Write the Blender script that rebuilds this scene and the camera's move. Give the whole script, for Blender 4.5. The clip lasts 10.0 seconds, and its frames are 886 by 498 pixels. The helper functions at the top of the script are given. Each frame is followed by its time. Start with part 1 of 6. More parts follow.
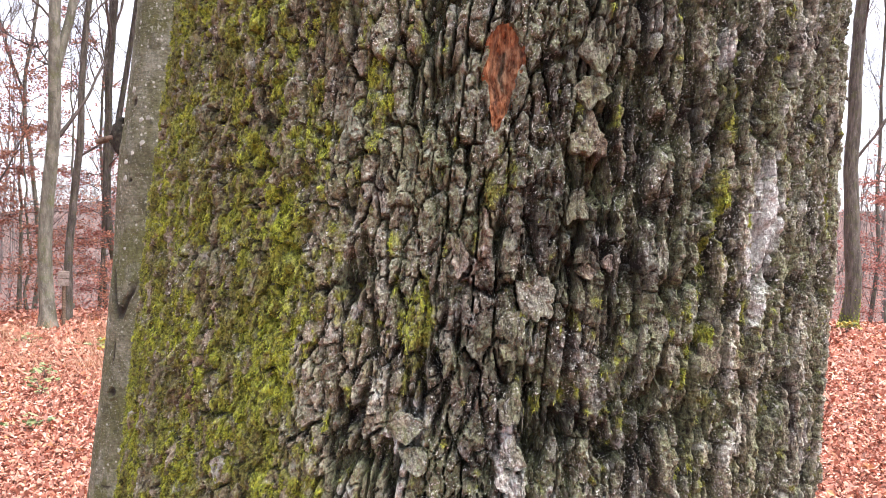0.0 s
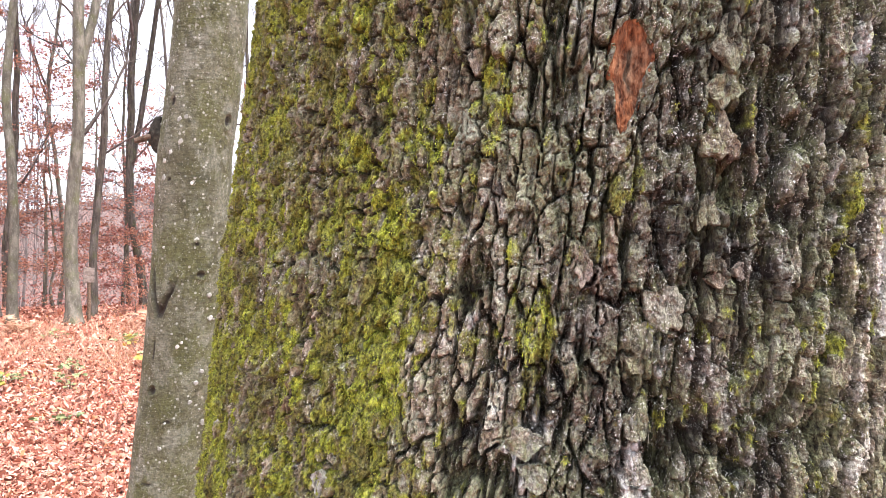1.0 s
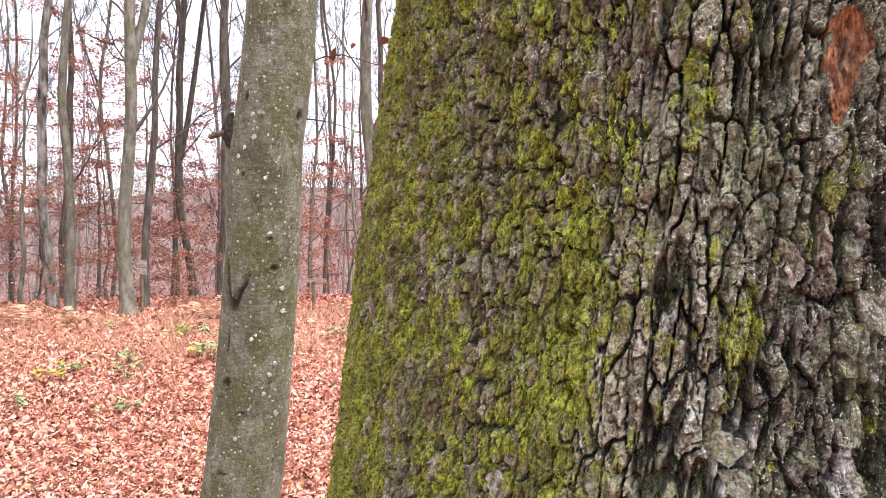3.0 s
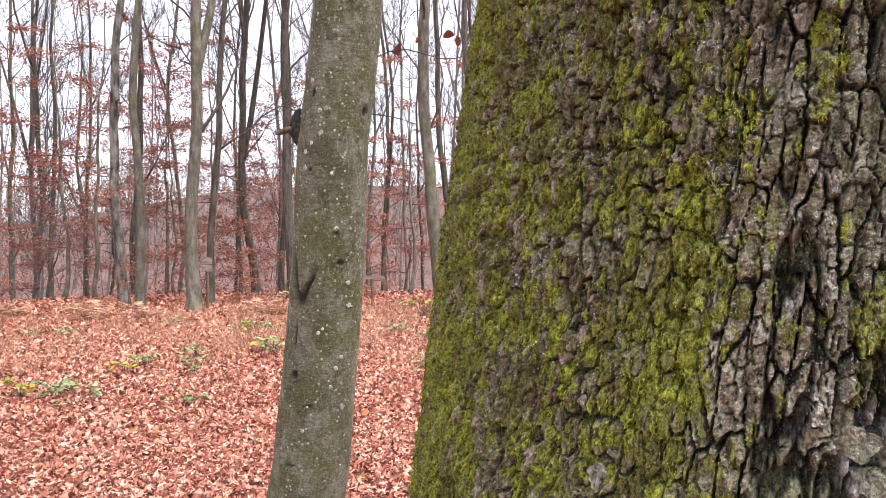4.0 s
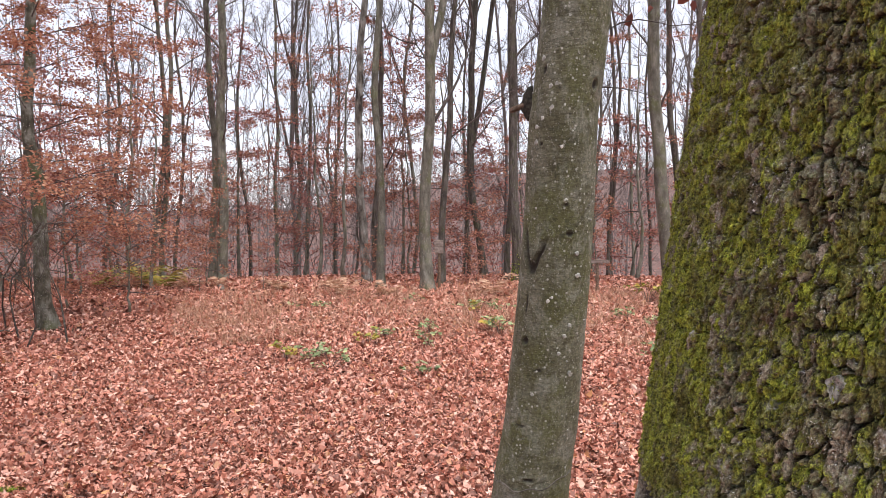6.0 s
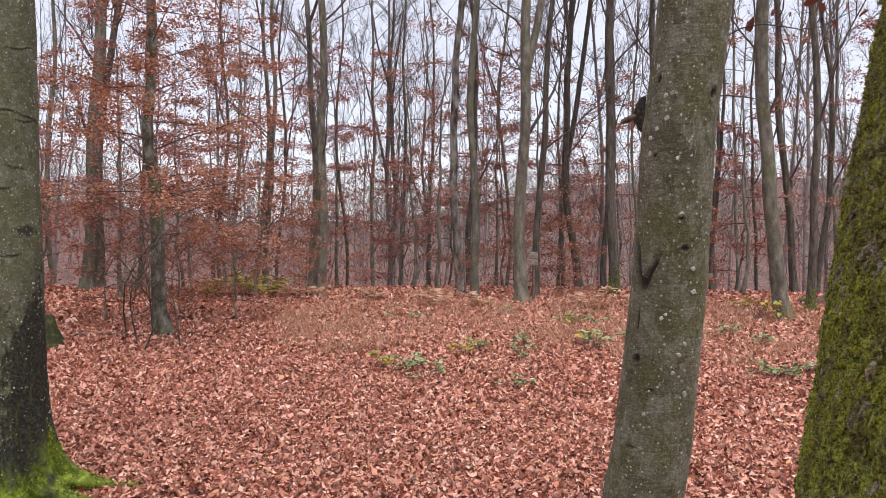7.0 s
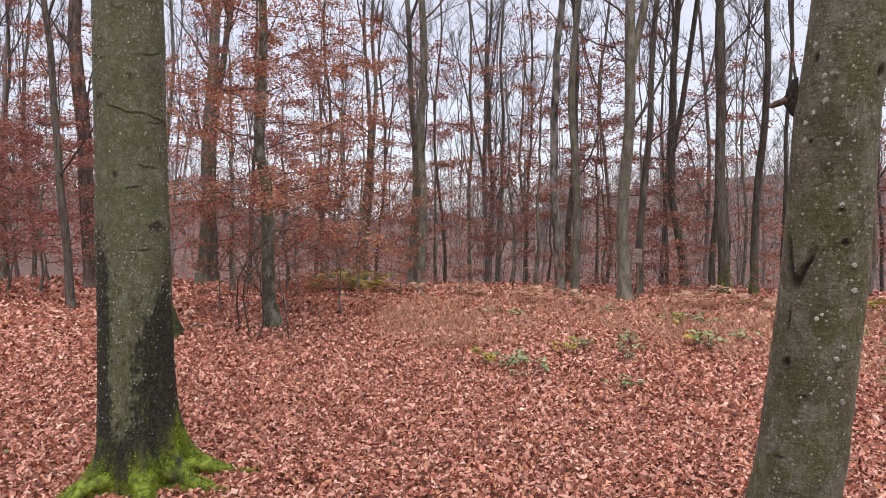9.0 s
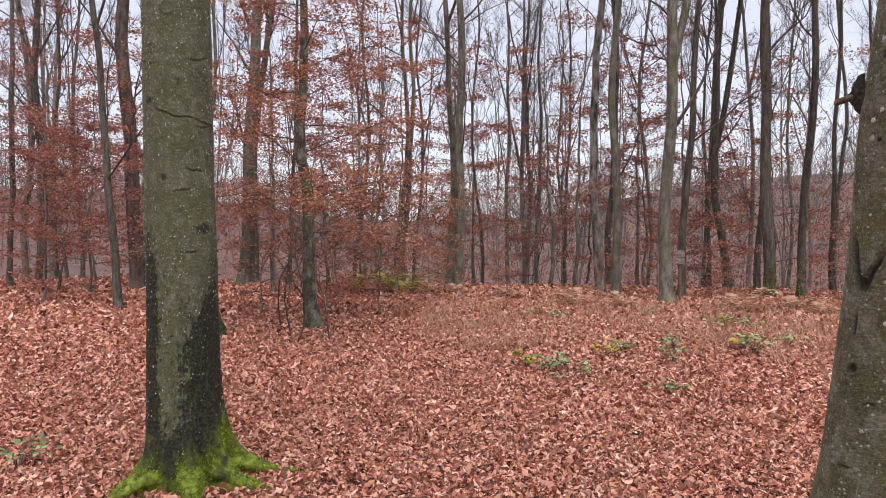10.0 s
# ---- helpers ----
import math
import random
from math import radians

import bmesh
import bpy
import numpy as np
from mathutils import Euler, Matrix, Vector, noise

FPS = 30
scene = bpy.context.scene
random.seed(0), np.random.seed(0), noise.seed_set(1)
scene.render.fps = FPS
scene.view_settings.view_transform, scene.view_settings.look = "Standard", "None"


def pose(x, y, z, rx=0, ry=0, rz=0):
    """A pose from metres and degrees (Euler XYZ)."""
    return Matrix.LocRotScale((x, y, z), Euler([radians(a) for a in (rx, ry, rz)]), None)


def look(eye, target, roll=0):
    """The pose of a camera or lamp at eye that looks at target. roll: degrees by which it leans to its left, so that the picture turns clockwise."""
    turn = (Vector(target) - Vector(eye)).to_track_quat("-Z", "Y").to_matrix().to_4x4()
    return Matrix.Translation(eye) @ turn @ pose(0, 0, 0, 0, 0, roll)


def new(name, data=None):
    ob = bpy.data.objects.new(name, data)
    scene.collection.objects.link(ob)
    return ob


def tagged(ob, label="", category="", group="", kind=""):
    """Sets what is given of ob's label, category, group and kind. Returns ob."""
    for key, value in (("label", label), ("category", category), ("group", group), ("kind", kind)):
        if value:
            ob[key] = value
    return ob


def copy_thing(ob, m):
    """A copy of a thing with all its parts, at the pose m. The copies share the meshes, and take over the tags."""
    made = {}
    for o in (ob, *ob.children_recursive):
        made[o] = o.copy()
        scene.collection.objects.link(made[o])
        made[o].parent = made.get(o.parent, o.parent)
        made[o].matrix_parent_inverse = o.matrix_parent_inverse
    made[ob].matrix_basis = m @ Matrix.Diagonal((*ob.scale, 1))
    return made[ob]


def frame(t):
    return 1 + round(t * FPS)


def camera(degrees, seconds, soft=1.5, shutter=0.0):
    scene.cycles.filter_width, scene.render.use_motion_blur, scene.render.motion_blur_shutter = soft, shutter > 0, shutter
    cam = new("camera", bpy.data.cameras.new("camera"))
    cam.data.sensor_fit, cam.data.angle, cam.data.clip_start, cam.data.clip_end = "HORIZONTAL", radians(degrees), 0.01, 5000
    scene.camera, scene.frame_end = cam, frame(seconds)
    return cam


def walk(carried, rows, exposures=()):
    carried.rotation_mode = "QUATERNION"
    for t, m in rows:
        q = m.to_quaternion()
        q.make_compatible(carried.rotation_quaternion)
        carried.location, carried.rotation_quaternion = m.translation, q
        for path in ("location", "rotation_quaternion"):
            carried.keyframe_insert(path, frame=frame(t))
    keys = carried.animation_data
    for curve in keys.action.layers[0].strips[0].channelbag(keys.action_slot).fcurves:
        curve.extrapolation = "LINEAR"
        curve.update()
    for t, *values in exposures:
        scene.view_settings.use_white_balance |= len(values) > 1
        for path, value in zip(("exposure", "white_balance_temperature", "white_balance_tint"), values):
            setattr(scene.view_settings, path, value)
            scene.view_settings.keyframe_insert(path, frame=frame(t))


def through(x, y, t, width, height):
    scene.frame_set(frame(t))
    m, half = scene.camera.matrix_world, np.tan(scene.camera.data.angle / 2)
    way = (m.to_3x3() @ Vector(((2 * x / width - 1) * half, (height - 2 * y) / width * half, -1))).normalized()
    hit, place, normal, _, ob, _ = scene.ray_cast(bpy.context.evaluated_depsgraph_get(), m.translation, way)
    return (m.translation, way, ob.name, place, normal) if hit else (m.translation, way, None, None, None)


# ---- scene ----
cam = camera(65.0, 10.0, soft=0.8)
PATH = [
    (0, (0.065, 0.132, 1.705), (-0.049, 2.128, 1.694), 0.7),
    (0.5, (0.029, 0.141, 1.704), (-0.132, 2.134, 1.684), 0.5),
    (1, (0.01, 0.145, 1.711), (-0.154, 2.138, 1.686), 0.5),
    (1.5, (-0.008, 0.146, 1.713), (-0.164, 2.14, 1.684), 0.5),
    (2, (-0.028, 0.141, 1.715), (-0.187, 2.134, 1.67), 0.6),
    (2.5, (-0.049, 0.141, 1.717), (-0.264, 2.129, 1.671), 0.5),
    (4, (-0.097, 0.153, 1.705), (-0.532, 2.104, 1.649), 0.1),
    (4.5, (-0.093, 0.146, 1.707), (-0.673, 2.059, 1.658), 0.2),
    (5, (-0.084, 0.137, 1.696), (-0.819, 1.996, 1.627), 0.1),
    (5.5, (-0.085, 0.118, 1.674), (-0.955, 1.917, 1.587), 0.1),
    (6, (-0.087, 0.086, 1.668), (-1.112, 1.801, 1.571), -0.2),
    (7.5, (-0.163, 0.068, 1.677), (-1.453, 1.596, 1.632), 0.0),
    (8, (-0.197, 0.068, 1.667), (-1.513, 1.573, 1.623), -0.1),
    (8.5, (-0.218, 0.055, 1.659), (-1.603, 1.497, 1.587), -0.1),
    (9, (-0.229, 0.043, 1.665), (-1.672, 1.426, 1.593), -0.2),
    (9.5, (-0.247, 0.033, 1.67), (-1.725, 1.378, 1.604), -0.2),
    (10, (-0.266, 0.024, 1.667), (-1.78, 1.33, 1.599), -0.3),
]
EXPOSURES = [(0, 1.46), (0.5, 1.75), (1, 1.79), (2.5, 1.68), (3.8, 1.16), (4.5, 1.06), (5.0, 0.90), (5.5, 0.72), (6.0, 0.62), (7.5, 0.28), (10, 0.26)]
walk(cam, [(t, look(eye, target, roll)) for t, eye, target, roll in PATH], EXPOSURES)

# ---- light: an overcast winter sky ----
world = bpy.data.worlds.new("overcast")
world.use_nodes = True
scene.world = world
wn = world.node_tree
wn.nodes.clear()
sky = wn.nodes.new("ShaderNodeTexSky")
sky.sky_type = "NISHITA"
sky.sun_disc = False
sky.sun_elevation, sky.sun_rotation = radians(69), radians(117)
sky_light = wn.nodes.new("ShaderNodeBackground")
sky_light.inputs["Strength"].default_value = 0.05
cloud_light = wn.nodes.new("ShaderNodeBackground")
cloud_light.inputs["Color"].default_value = (0.93, 0.90, 1.0, 1)
cloud_light.inputs["Strength"].default_value = 0.62
both = wn.nodes.new("ShaderNodeAddShader")
sky_out = wn.nodes.new("ShaderNodeOutputWorld")
wn.links.new(sky.outputs[0], sky_light.inputs["Color"])
wn.links.new(sky_light.outputs[0], both.inputs[0])
wn.links.new(cloud_light.outputs[0], both.inputs[1])
wn.links.new(both.outputs[0], sky_out.inputs["Surface"])
sun = new("sun", bpy.data.lights.new("sun", "SUN"))
sun.data.energy, sun.data.angle, sun.data.color = 3.5, radians(40), (1.0, 0.97, 0.93)
sun.matrix_world = look((0, 0, 30), (-10, 5, 0))


# ---- small tools ----
def sstep(a, b, x):
    u = np.clip((x - a) / (b - a), 0, 1)
    return u * u * (3 - 2 * u)


def hash2(ix, iy, seed):
    h = (ix.astype(np.int64) * 374761393 + iy.astype(np.int64) * 668265263 + seed * 974634777) & 0xFFFFFFFF
    h = ((h ^ (h >> 13)) * 1274126177) & 0xFFFFFFFF
    h = ((h ^ (h >> 16)) * 2246822519) & 0xFFFFFFFF
    return ((h ^ (h >> 15)) & 0xFFFFFF) / float(0xFFFFFF)


def vnoise(x, y, seed=0):
    """Smooth noise, -1 to 1."""
    x, y = np.asarray(x, float), np.asarray(y, float)
    ix, iy = np.floor(x), np.floor(y)
    fx, fy = x - ix, y - iy
    fx, fy = fx * fx * (3 - 2 * fx), fy * fy * (3 - 2 * fy)
    a, b = hash2(ix, iy, seed), hash2(ix + 1, iy, seed)
    c, d = hash2(ix, iy + 1, seed), hash2(ix + 1, iy + 1, seed)
    return 2 * ((a * (1 - fx) + b * fx) * (1 - fy) + (c * (1 - fx) + d * fx) * fy) - 1


def fbm(x, y, seed=0, octaves=3):
    total, weight = 0.0, 0.0
    for o in range(octaves):
        total = total + vnoise(np.asarray(x) * 2**o + 17.3 * o, np.asarray(y) * 2**o - 9.1 * o, seed + o) * 0.5**o
        weight += 0.5**o
    return total / weight


def plates(x, y, seed=0):
    """Squarish cells round scattered points: nearest and second distance, a random number, the offset from the middle, and how level the nearest edge runs."""
    ix, iy = np.floor(x), np.floor(y)
    f1, f2 = np.full(x.shape, 9.0), np.full(x.shape, 9.0)
    mark, ox, oy, sx, sy = (np.zeros(x.shape) for _ in range(5))
    for i in (-1, 0, 1):
        for j in (-1, 0, 1):
            cx, cy = ix + i, iy + j
            dx, dy = x - cx - 0.08 - 0.84 * hash2(cx, cy, seed), y - cy - 0.08 - 0.84 * hash2(cx, cy, seed + 51)
            d = np.sqrt(np.sqrt(dx**4 + dy**4))
            near, next_one = d < f1, d < f2
            sx, sy = np.where(near, ox, np.where(next_one, dx, sx)), np.where(near, oy, np.where(next_one, dy, sy))
            f2 = np.where(near, f1, np.minimum(f2, d))
            mark = np.where(near, hash2(cx, cy, seed + 97), mark)
            ox, oy, f1 = np.where(near, dx, ox), np.where(near, dy, oy), np.where(near, d, f1)
    across, along = np.abs(sx - ox), np.abs(sy - oy)
    return f1, f2, mark, ox, oy, along / (across + along + 1e-6)


def layers(x, y, seed, count, octaves):
    """Noise cut into ragged layers with steep edges, about -0.5 to 0.5, and a random number for each layer."""
    h = (fbm(x, y, seed, octaves) + 1) * count + 0.35 * fbm(x * 0.5, y * 0.5, seed + 7, 2)
    k = np.floor(h)
    return (k + sstep(0.72, 1.0, h - k) - count) / count, hash2(k, np.floor(0.6 * x + 0.8 * vnoise(x, y, seed + 5)), seed + 3)


class Soup:
    """Gathers vertices and faces for one mesh."""

    def __init__(self):
        self.v, self.q, self.t, self.n = [], [], [], 0

    def add(self, verts, quads=None, tris=None):
        verts = np.asarray(verts, float).reshape(-1, 3)
        if quads is not None and len(quads):
            self.q.append(np.asarray(quads, np.int64).reshape(-1, 4) + self.n)
        if tris is not None and len(tris):
            self.t.append(np.asarray(tris, np.int64).reshape(-1, 3) + self.n)
        self.v.append(verts)
        self.n += len(verts)
        return self

    def arrays(self):
        v = np.concatenate(self.v) if self.v else np.zeros((0, 3))
        q = np.concatenate(self.q) if self.q else np.zeros((0, 4), np.int64)
        t = np.concatenate(self.t) if self.t else np.zeros((0, 3), np.int64)
        return v, q, t

    def mesh(self, name, material, smooth=True, attributes=None):
        v, q, t = self.arrays()
        me = bpy.data.meshes.new(name)
        me.vertices.add(len(v))
        me.vertices.foreach_set("co", v.astype(np.float32).ravel())
        me.loops.add(4 * len(q) + 3 * len(t))
        me.loops.foreach_set("vertex_index", np.concatenate([q.ravel(), t.ravel()]).astype(np.int32))
        me.polygons.add(len(q) + len(t))
        starts = np.concatenate([4 * np.arange(len(q)), 4 * len(q) + 3 * np.arange(len(t))]).astype(np.int32)
        me.polygons.foreach_set("loop_start", starts)
        me.polygons.foreach_set("use_smooth", np.full(len(starts), smooth))
        for key, values in (attributes or {}).items():
            a = me.attributes.new(key, "FLOAT", "POINT")
            a.data.foreach_set("value", np.asarray(values, np.float32))
        me.materials.append(material)
        me.update(calc_edges=True)
        me.validate()
        return me


def grid_quads(rows, cols, wrap=False):
    i, j = np.meshgrid(np.arange(rows - 1), np.arange(cols if wrap else cols - 1), indexing="ij")
    k = (j + 1) % cols
    return np.stack([i * cols + j, i * cols + k, (i + 1) * cols + k, (i + 1) * cols + j], -1).reshape(-1, 4)


def tube(soup, pts, radii, sides=6, cap=True):
    """A tapered tube along a line of points."""
    pts, radii = np.asarray(pts, float), np.asarray(radii, float)
    n = len(pts)
    tan = np.gradient(pts, axis=0)
    tan /= np.linalg.norm(tan, axis=1)[:, None] + 1e-9
    ref = np.where(np.abs(tan[:, 2:3]) > 0.9, [[1.0, 0, 0]], [[0, 0, 1.0]])
    u = np.cross(tan, ref)
    for k in range(1, n):
        w = u[k - 1] - (u[k - 1] @ tan[k]) * tan[k]
        if np.linalg.norm(w) > 1e-4:
            u[k] = w
    u /= np.linalg.norm(u, axis=1)[:, None] + 1e-9
    w = np.cross(tan, u)
    a = np.arange(sides) * 2 * np.pi / sides
    v = pts[:, None] + radii[:, None, None] * (np.cos(a)[None, :, None] * u[:, None] + np.sin(a)[None, :, None] * w[:, None])
    v = v.reshape(-1, 3)
    tris = []
    if cap:
        v = np.vstack([v, pts[-1] + tan[-1] * radii[-1] * 0.5])
        top = (n - 1) * sides
        tris = [(top + k, top + (k + 1) % sides, n * sides) for k in range(sides)]
    soup.add(v, grid_quads(n, sides, True), tris)


def link(name, me, parent=None, label="", kind=""):
    ob = new(name, me)
    if parent is not None:
        ob.parent = parent
    return tagged(ob, label=label, kind=kind)


def empty(name, place, label, category, group="", kind=""):
    ob = new(name)
    ob.location = place
    return tagged(ob, label, category, group, kind)


def leaf_soup(soup, rng, centres, size, flat=0.5, stretch=0.62, curl=0.25, heading=None, plain=False):
    """Many small folded leaves: a spine with two halves each."""
    n = len(centres)
    size = np.broadcast_to(size, (n,)) * rng.uniform(0.7, 1.25, n)
    yaw = rng.uniform(0, 2 * np.pi, n) if heading is None else heading + rng.normal(0, 0.5, n)
    normal = np.stack([rng.normal(0, flat, n), rng.normal(0, flat, n), np.ones(n)], -1)
    normal /= np.linalg.norm(normal, axis=1)[:, None]
    fwd = np.stack([np.cos(yaw), np.sin(yaw), np.zeros(n)], -1)
    fwd -= (fwd * normal).sum(1)[:, None] * normal
    fwd /= np.linalg.norm(fwd, axis=1)[:, None]
    side = np.cross(normal, fwd)
    s = size[:, None]
    wide = s * stretch * 0.5 * rng.uniform(0.75, 1.2, n)[:, None]
    c1, c2, c3 = (curl * s * rng.normal(0.2, 0.8, n)[:, None] for _ in range(3))
    back, front = centres - fwd * s * 0.5, centres + fwd * s * 0.5 + normal * c3
    if plain:
        v = np.stack([back, centres + side * wide + normal * c1 - fwd * s * 0.04, front, centres - side * wide + normal * c2 - fwd * s * 0.04], 1)
        tris = 4 * np.arange(n)[:, None, None] + np.array([[0, 2, 1], [0, 3, 2]])[None]
    else:
        v = np.stack(
            [
                back,
                centres + side * wide * 0.9 + normal * c1 - fwd * s * 0.22,
                centres + side * wide * 0.85 + normal * (c1 * 0.7 + c3 * 0.5) + fwd * s * 0.2,
                front,
                centres - side * wide * 0.85 + normal * (c2 * 0.7 + c3 * 0.5) + fwd * s * 0.2,
                centres - side * wide * 0.9 + normal * c2 - fwd * s * 0.22,
            ],
            1,
        )
        tris = 6 * np.arange(n)[:, None, None] + np.array([[0, 3, 1], [1, 3, 2], [0, 5, 3], [5, 4, 3]])[None]
    soup.add(v.reshape(-1, 3), None, tris.reshape(-1, 3))


def height(x, y):
    """The lie of the land: a slight rise, a shallow dip behind it, and a wooded hill beyond."""
    x, y = np.asarray(x, float), np.asarray(y, float)
    r = np.hypot(x + 0.2, y)
    bearing = np.degrees(np.arctan2(-x, y))
    hill = 15.5 - 6.5 * sstep(25, 46, bearing) + 1.5 * np.sin(bearing * 0.09)
    dip = 5.0 - 4.2 * sstep(52, 72, bearing)
    z = 0.25 * sstep(6, 13, r) - dip * sstep(15.5, 40, r) + hill * sstep(60, 175, r)
    return z + 0.035 * fbm(x * 0.7, y * 0.7, 3) * sstep(1.0, 4.0, r) + 0.35 * fbm(x * 0.06, y * 0.06, 9) * sstep(18, 40, r)


# ---- materials ----
def material(name, rough=0.85, spec=0.3):
    m = bpy.data.materials.new(name)
    m.use_nodes = True
    b = m.node_tree.nodes["Principled BSDF"]
    b.inputs["Roughness"].default_value = rough
    b.inputs["Specular IOR Level"].default_value = spec
    return m, m.node_tree, b


def noise_node(nt, scale, detail=4.0, stretch=(1, 1, 1), rough=0.6):
    tc = nt.nodes.new("ShaderNodeTexCoord")
    mp = nt.nodes.new("ShaderNodeMapping")
    mp.inputs["Scale"].default_value = stretch
    n = nt.nodes.new("ShaderNodeTexNoise")
    n.inputs["Scale"].default_value, n.inputs["Detail"].default_value, n.inputs["Roughness"].default_value = scale, detail, rough
    nt.links.new(tc.outputs["Object"], mp.inputs["Vector"])
    nt.links.new(mp.outputs["Vector"], n.inputs["Vector"])
    return n.outputs["Fac"]


def spots_node(nt, scale, stretch=(1, 1, 1)):
    """Distance to, and random colour of, scattered points."""
    tc = nt.nodes.new("ShaderNodeTexCoord")
    mp = nt.nodes.new("ShaderNodeMapping")
    mp.inputs["Scale"].default_value = stretch
    n = nt.nodes.new("ShaderNodeTexVoronoi")
    n.inputs["Scale"].default_value = scale
    nt.links.new(tc.outputs["Object"], mp.inputs["Vector"])
    nt.links.new(mp.outputs["Vector"], n.inputs["Vector"])
    return n.outputs["Distance"], n.outputs["Color"]


def ramp(nt, fac, stops):
    r = nt.nodes.new("ShaderNodeValToRGB")
    e = r.color_ramp.elements
    while len(e) < len(stops):
        e.new(0.5)
    for k, (p, c) in enumerate(stops):
        e[k].position = p
        e[k].color = (*c, 1) if isinstance(c, tuple) else (c, c, c, 1)
    nt.links.new(fac, r.inputs["Fac"])
    return r.outputs["Color"]


def mixed(nt, fac, a, b, mode="MIX"):
    m = nt.nodes.new("ShaderNodeMix")
    m.data_type, m.blend_type = "RGBA", mode
    for socket, value in ((m.inputs[0], fac), (m.inputs[6], a), (m.inputs[7], b)):
        if isinstance(value, tuple):
            socket.default_value = (*value, 1)
        elif isinstance(value, (int, float)):
            socket.default_value = value
        else:
            nt.links.new(value, socket)
    return m.outputs[2]


def sums(nt, op, a, b):
    m = nt.nodes.new("ShaderNodeMath")
    m.operation = op
    m.use_clamp = op in ("ADD", "SUBTRACT")
    for socket, value in ((m.inputs[0], a), (m.inputs[1], b)):
        if isinstance(value, (int, float)):
            socket.default_value = value
        else:
            nt.links.new(value, socket)
    return m.outputs[0]


def attribute(nt, name):
    a = nt.nodes.new("ShaderNodeAttribute")
    a.attribute_name = name
    return a.outputs["Fac"]


def bump(nt, b, fac, strength, distance):
    n = nt.nodes.new("ShaderNodeBump")
    n.inputs["Strength"].default_value, n.inputs["Distance"].default_value = strength, distance
    nt.links.new(fac, n.inputs["Height"])
    nt.links.new(n.outputs["Normal"], b.inputs["Normal"])


def island(nt):
    return nt.nodes.new("ShaderNodeNewGeometry").outputs["Random Per Island"]


def object_random(nt):
    return nt.nodes.new("ShaderNodeObjectInfo").outputs["Random"]


def leaf_material(name, stops, rough=0.6, through=0.25, grain=60, spec=0.35):
    m, nt, b = material(name, rough, spec)
    colour = ramp(nt, island(nt), stops)
    colour = mixed(nt, 0.5, colour, ramp(nt, noise_node(nt, grain, 3), [(0.3, 0.6), (0.6, 1.0)]), "MULTIPLY")
    nt.links.new(colour, b.inputs["Base Color"])
    if through:
        tr = nt.nodes.new("ShaderNodeBsdfTranslucent")
        nt.links.new(colour, tr.inputs["Color"])
        mx = nt.nodes.new("ShaderNodeMixShader")
        mx.inputs[0].default_value = through
        nt.links.new(b.outputs[0], mx.inputs[1])
        nt.links.new(tr.outputs[0], mx.inputs[2])
        nt.links.new(mx.outputs[0], nt.nodes["Material Output"].inputs["Surface"])
    return m


def bark_material(name, dark, mid, light, scale=9.0, stretch=(1, 1, 0.3), spots=0.0, green=0.0, relief=0.6):
    m, nt, b = material(name, 0.88, 0.25)
    colour = ramp(nt, noise_node(nt, scale, 6, stretch), [(0.36, dark), (0.5, mid), (0.64, light)])
    colour = mixed(nt, 0.55, colour, ramp(nt, noise_node(nt, scale * 5, 6, (1, 1, 0.7), 0.7), [(0.34, 0.4), (0.6, 1.0)]), "MULTIPLY")
    tone = ramp(nt, object_random(nt), [(0.0, 0.65), (1.0, 1.0)])
    colour = mixed(nt, 1.0, colour, tone, "MULTIPLY")
    if green:
        patch = ramp(nt, noise_node(nt, scale * 0.35, 4), [(0.5, 0.0), (0.68, green)])
        colour = mixed(nt, patch, colour, (0.10, 0.115, 0.03))
    if spots:
        d, c = spots_node(nt, 55)
        few = ramp(nt, c, [(0.58, 0.0), (0.64, 1.0)])
        dot = sums(nt, "MULTIPLY", ramp(nt, d, [(0.16, 1.0), (0.26, 0.0)]), few)
        colour = mixed(nt, sums(nt, "MULTIPLY", dot, spots), colour, (0.55, 0.55, 0.5))
    nt.links.new(colour, b.inputs["Base Color"])
    bump(nt, b, noise_node(nt, scale * 5, 5, stretch), relief, 0.01)
    return m


copper_stops = [(0.0, (0.17, 0.06, 0.045)), (0.3, (0.34, 0.13, 0.085)), (0.6, (0.46, 0.20, 0.125)), (0.85, (0.56, 0.30, 0.19)), (1.0, (0.28, 0.085, 0.065))]
M_COPPER = leaf_material("copper_leaves", copper_stops, 0.6, 0.45)
M_ORANGE = leaf_material("orange_leaves", [(0.0, (0.24, 0.09, 0.055)), (0.3, (0.39, 0.155, 0.095)), (0.6, (0.51, 0.235, 0.14)), (0.85, (0.60, 0.345, 0.215)), (1.0, (0.33, 0.105, 0.075))], 0.6, 0.45)
M_RUST = leaf_material("rust_leaves", [(0.0, (0.20, 0.07, 0.06)), (0.5, (0.38, 0.14, 0.115)), (1.0, (0.52, 0.255, 0.20))], 0.6, 0.5)
litter_stops = [
    (0.0, (0.12, 0.05, 0.035)),
    (0.28, (0.34, 0.125, 0.08)),
    (0.45, (0.52, 0.20, 0.13)),
    (0.7, (0.66, 0.31, 0.225)),
    (0.9, (0.76, 0.47, 0.375)),
    (1.0, (0.52, 0.24, 0.10)),
]
M_LITTER = leaf_material("fallen_leaves", litter_stops, 0.5, 0.0, 40, 0.4)
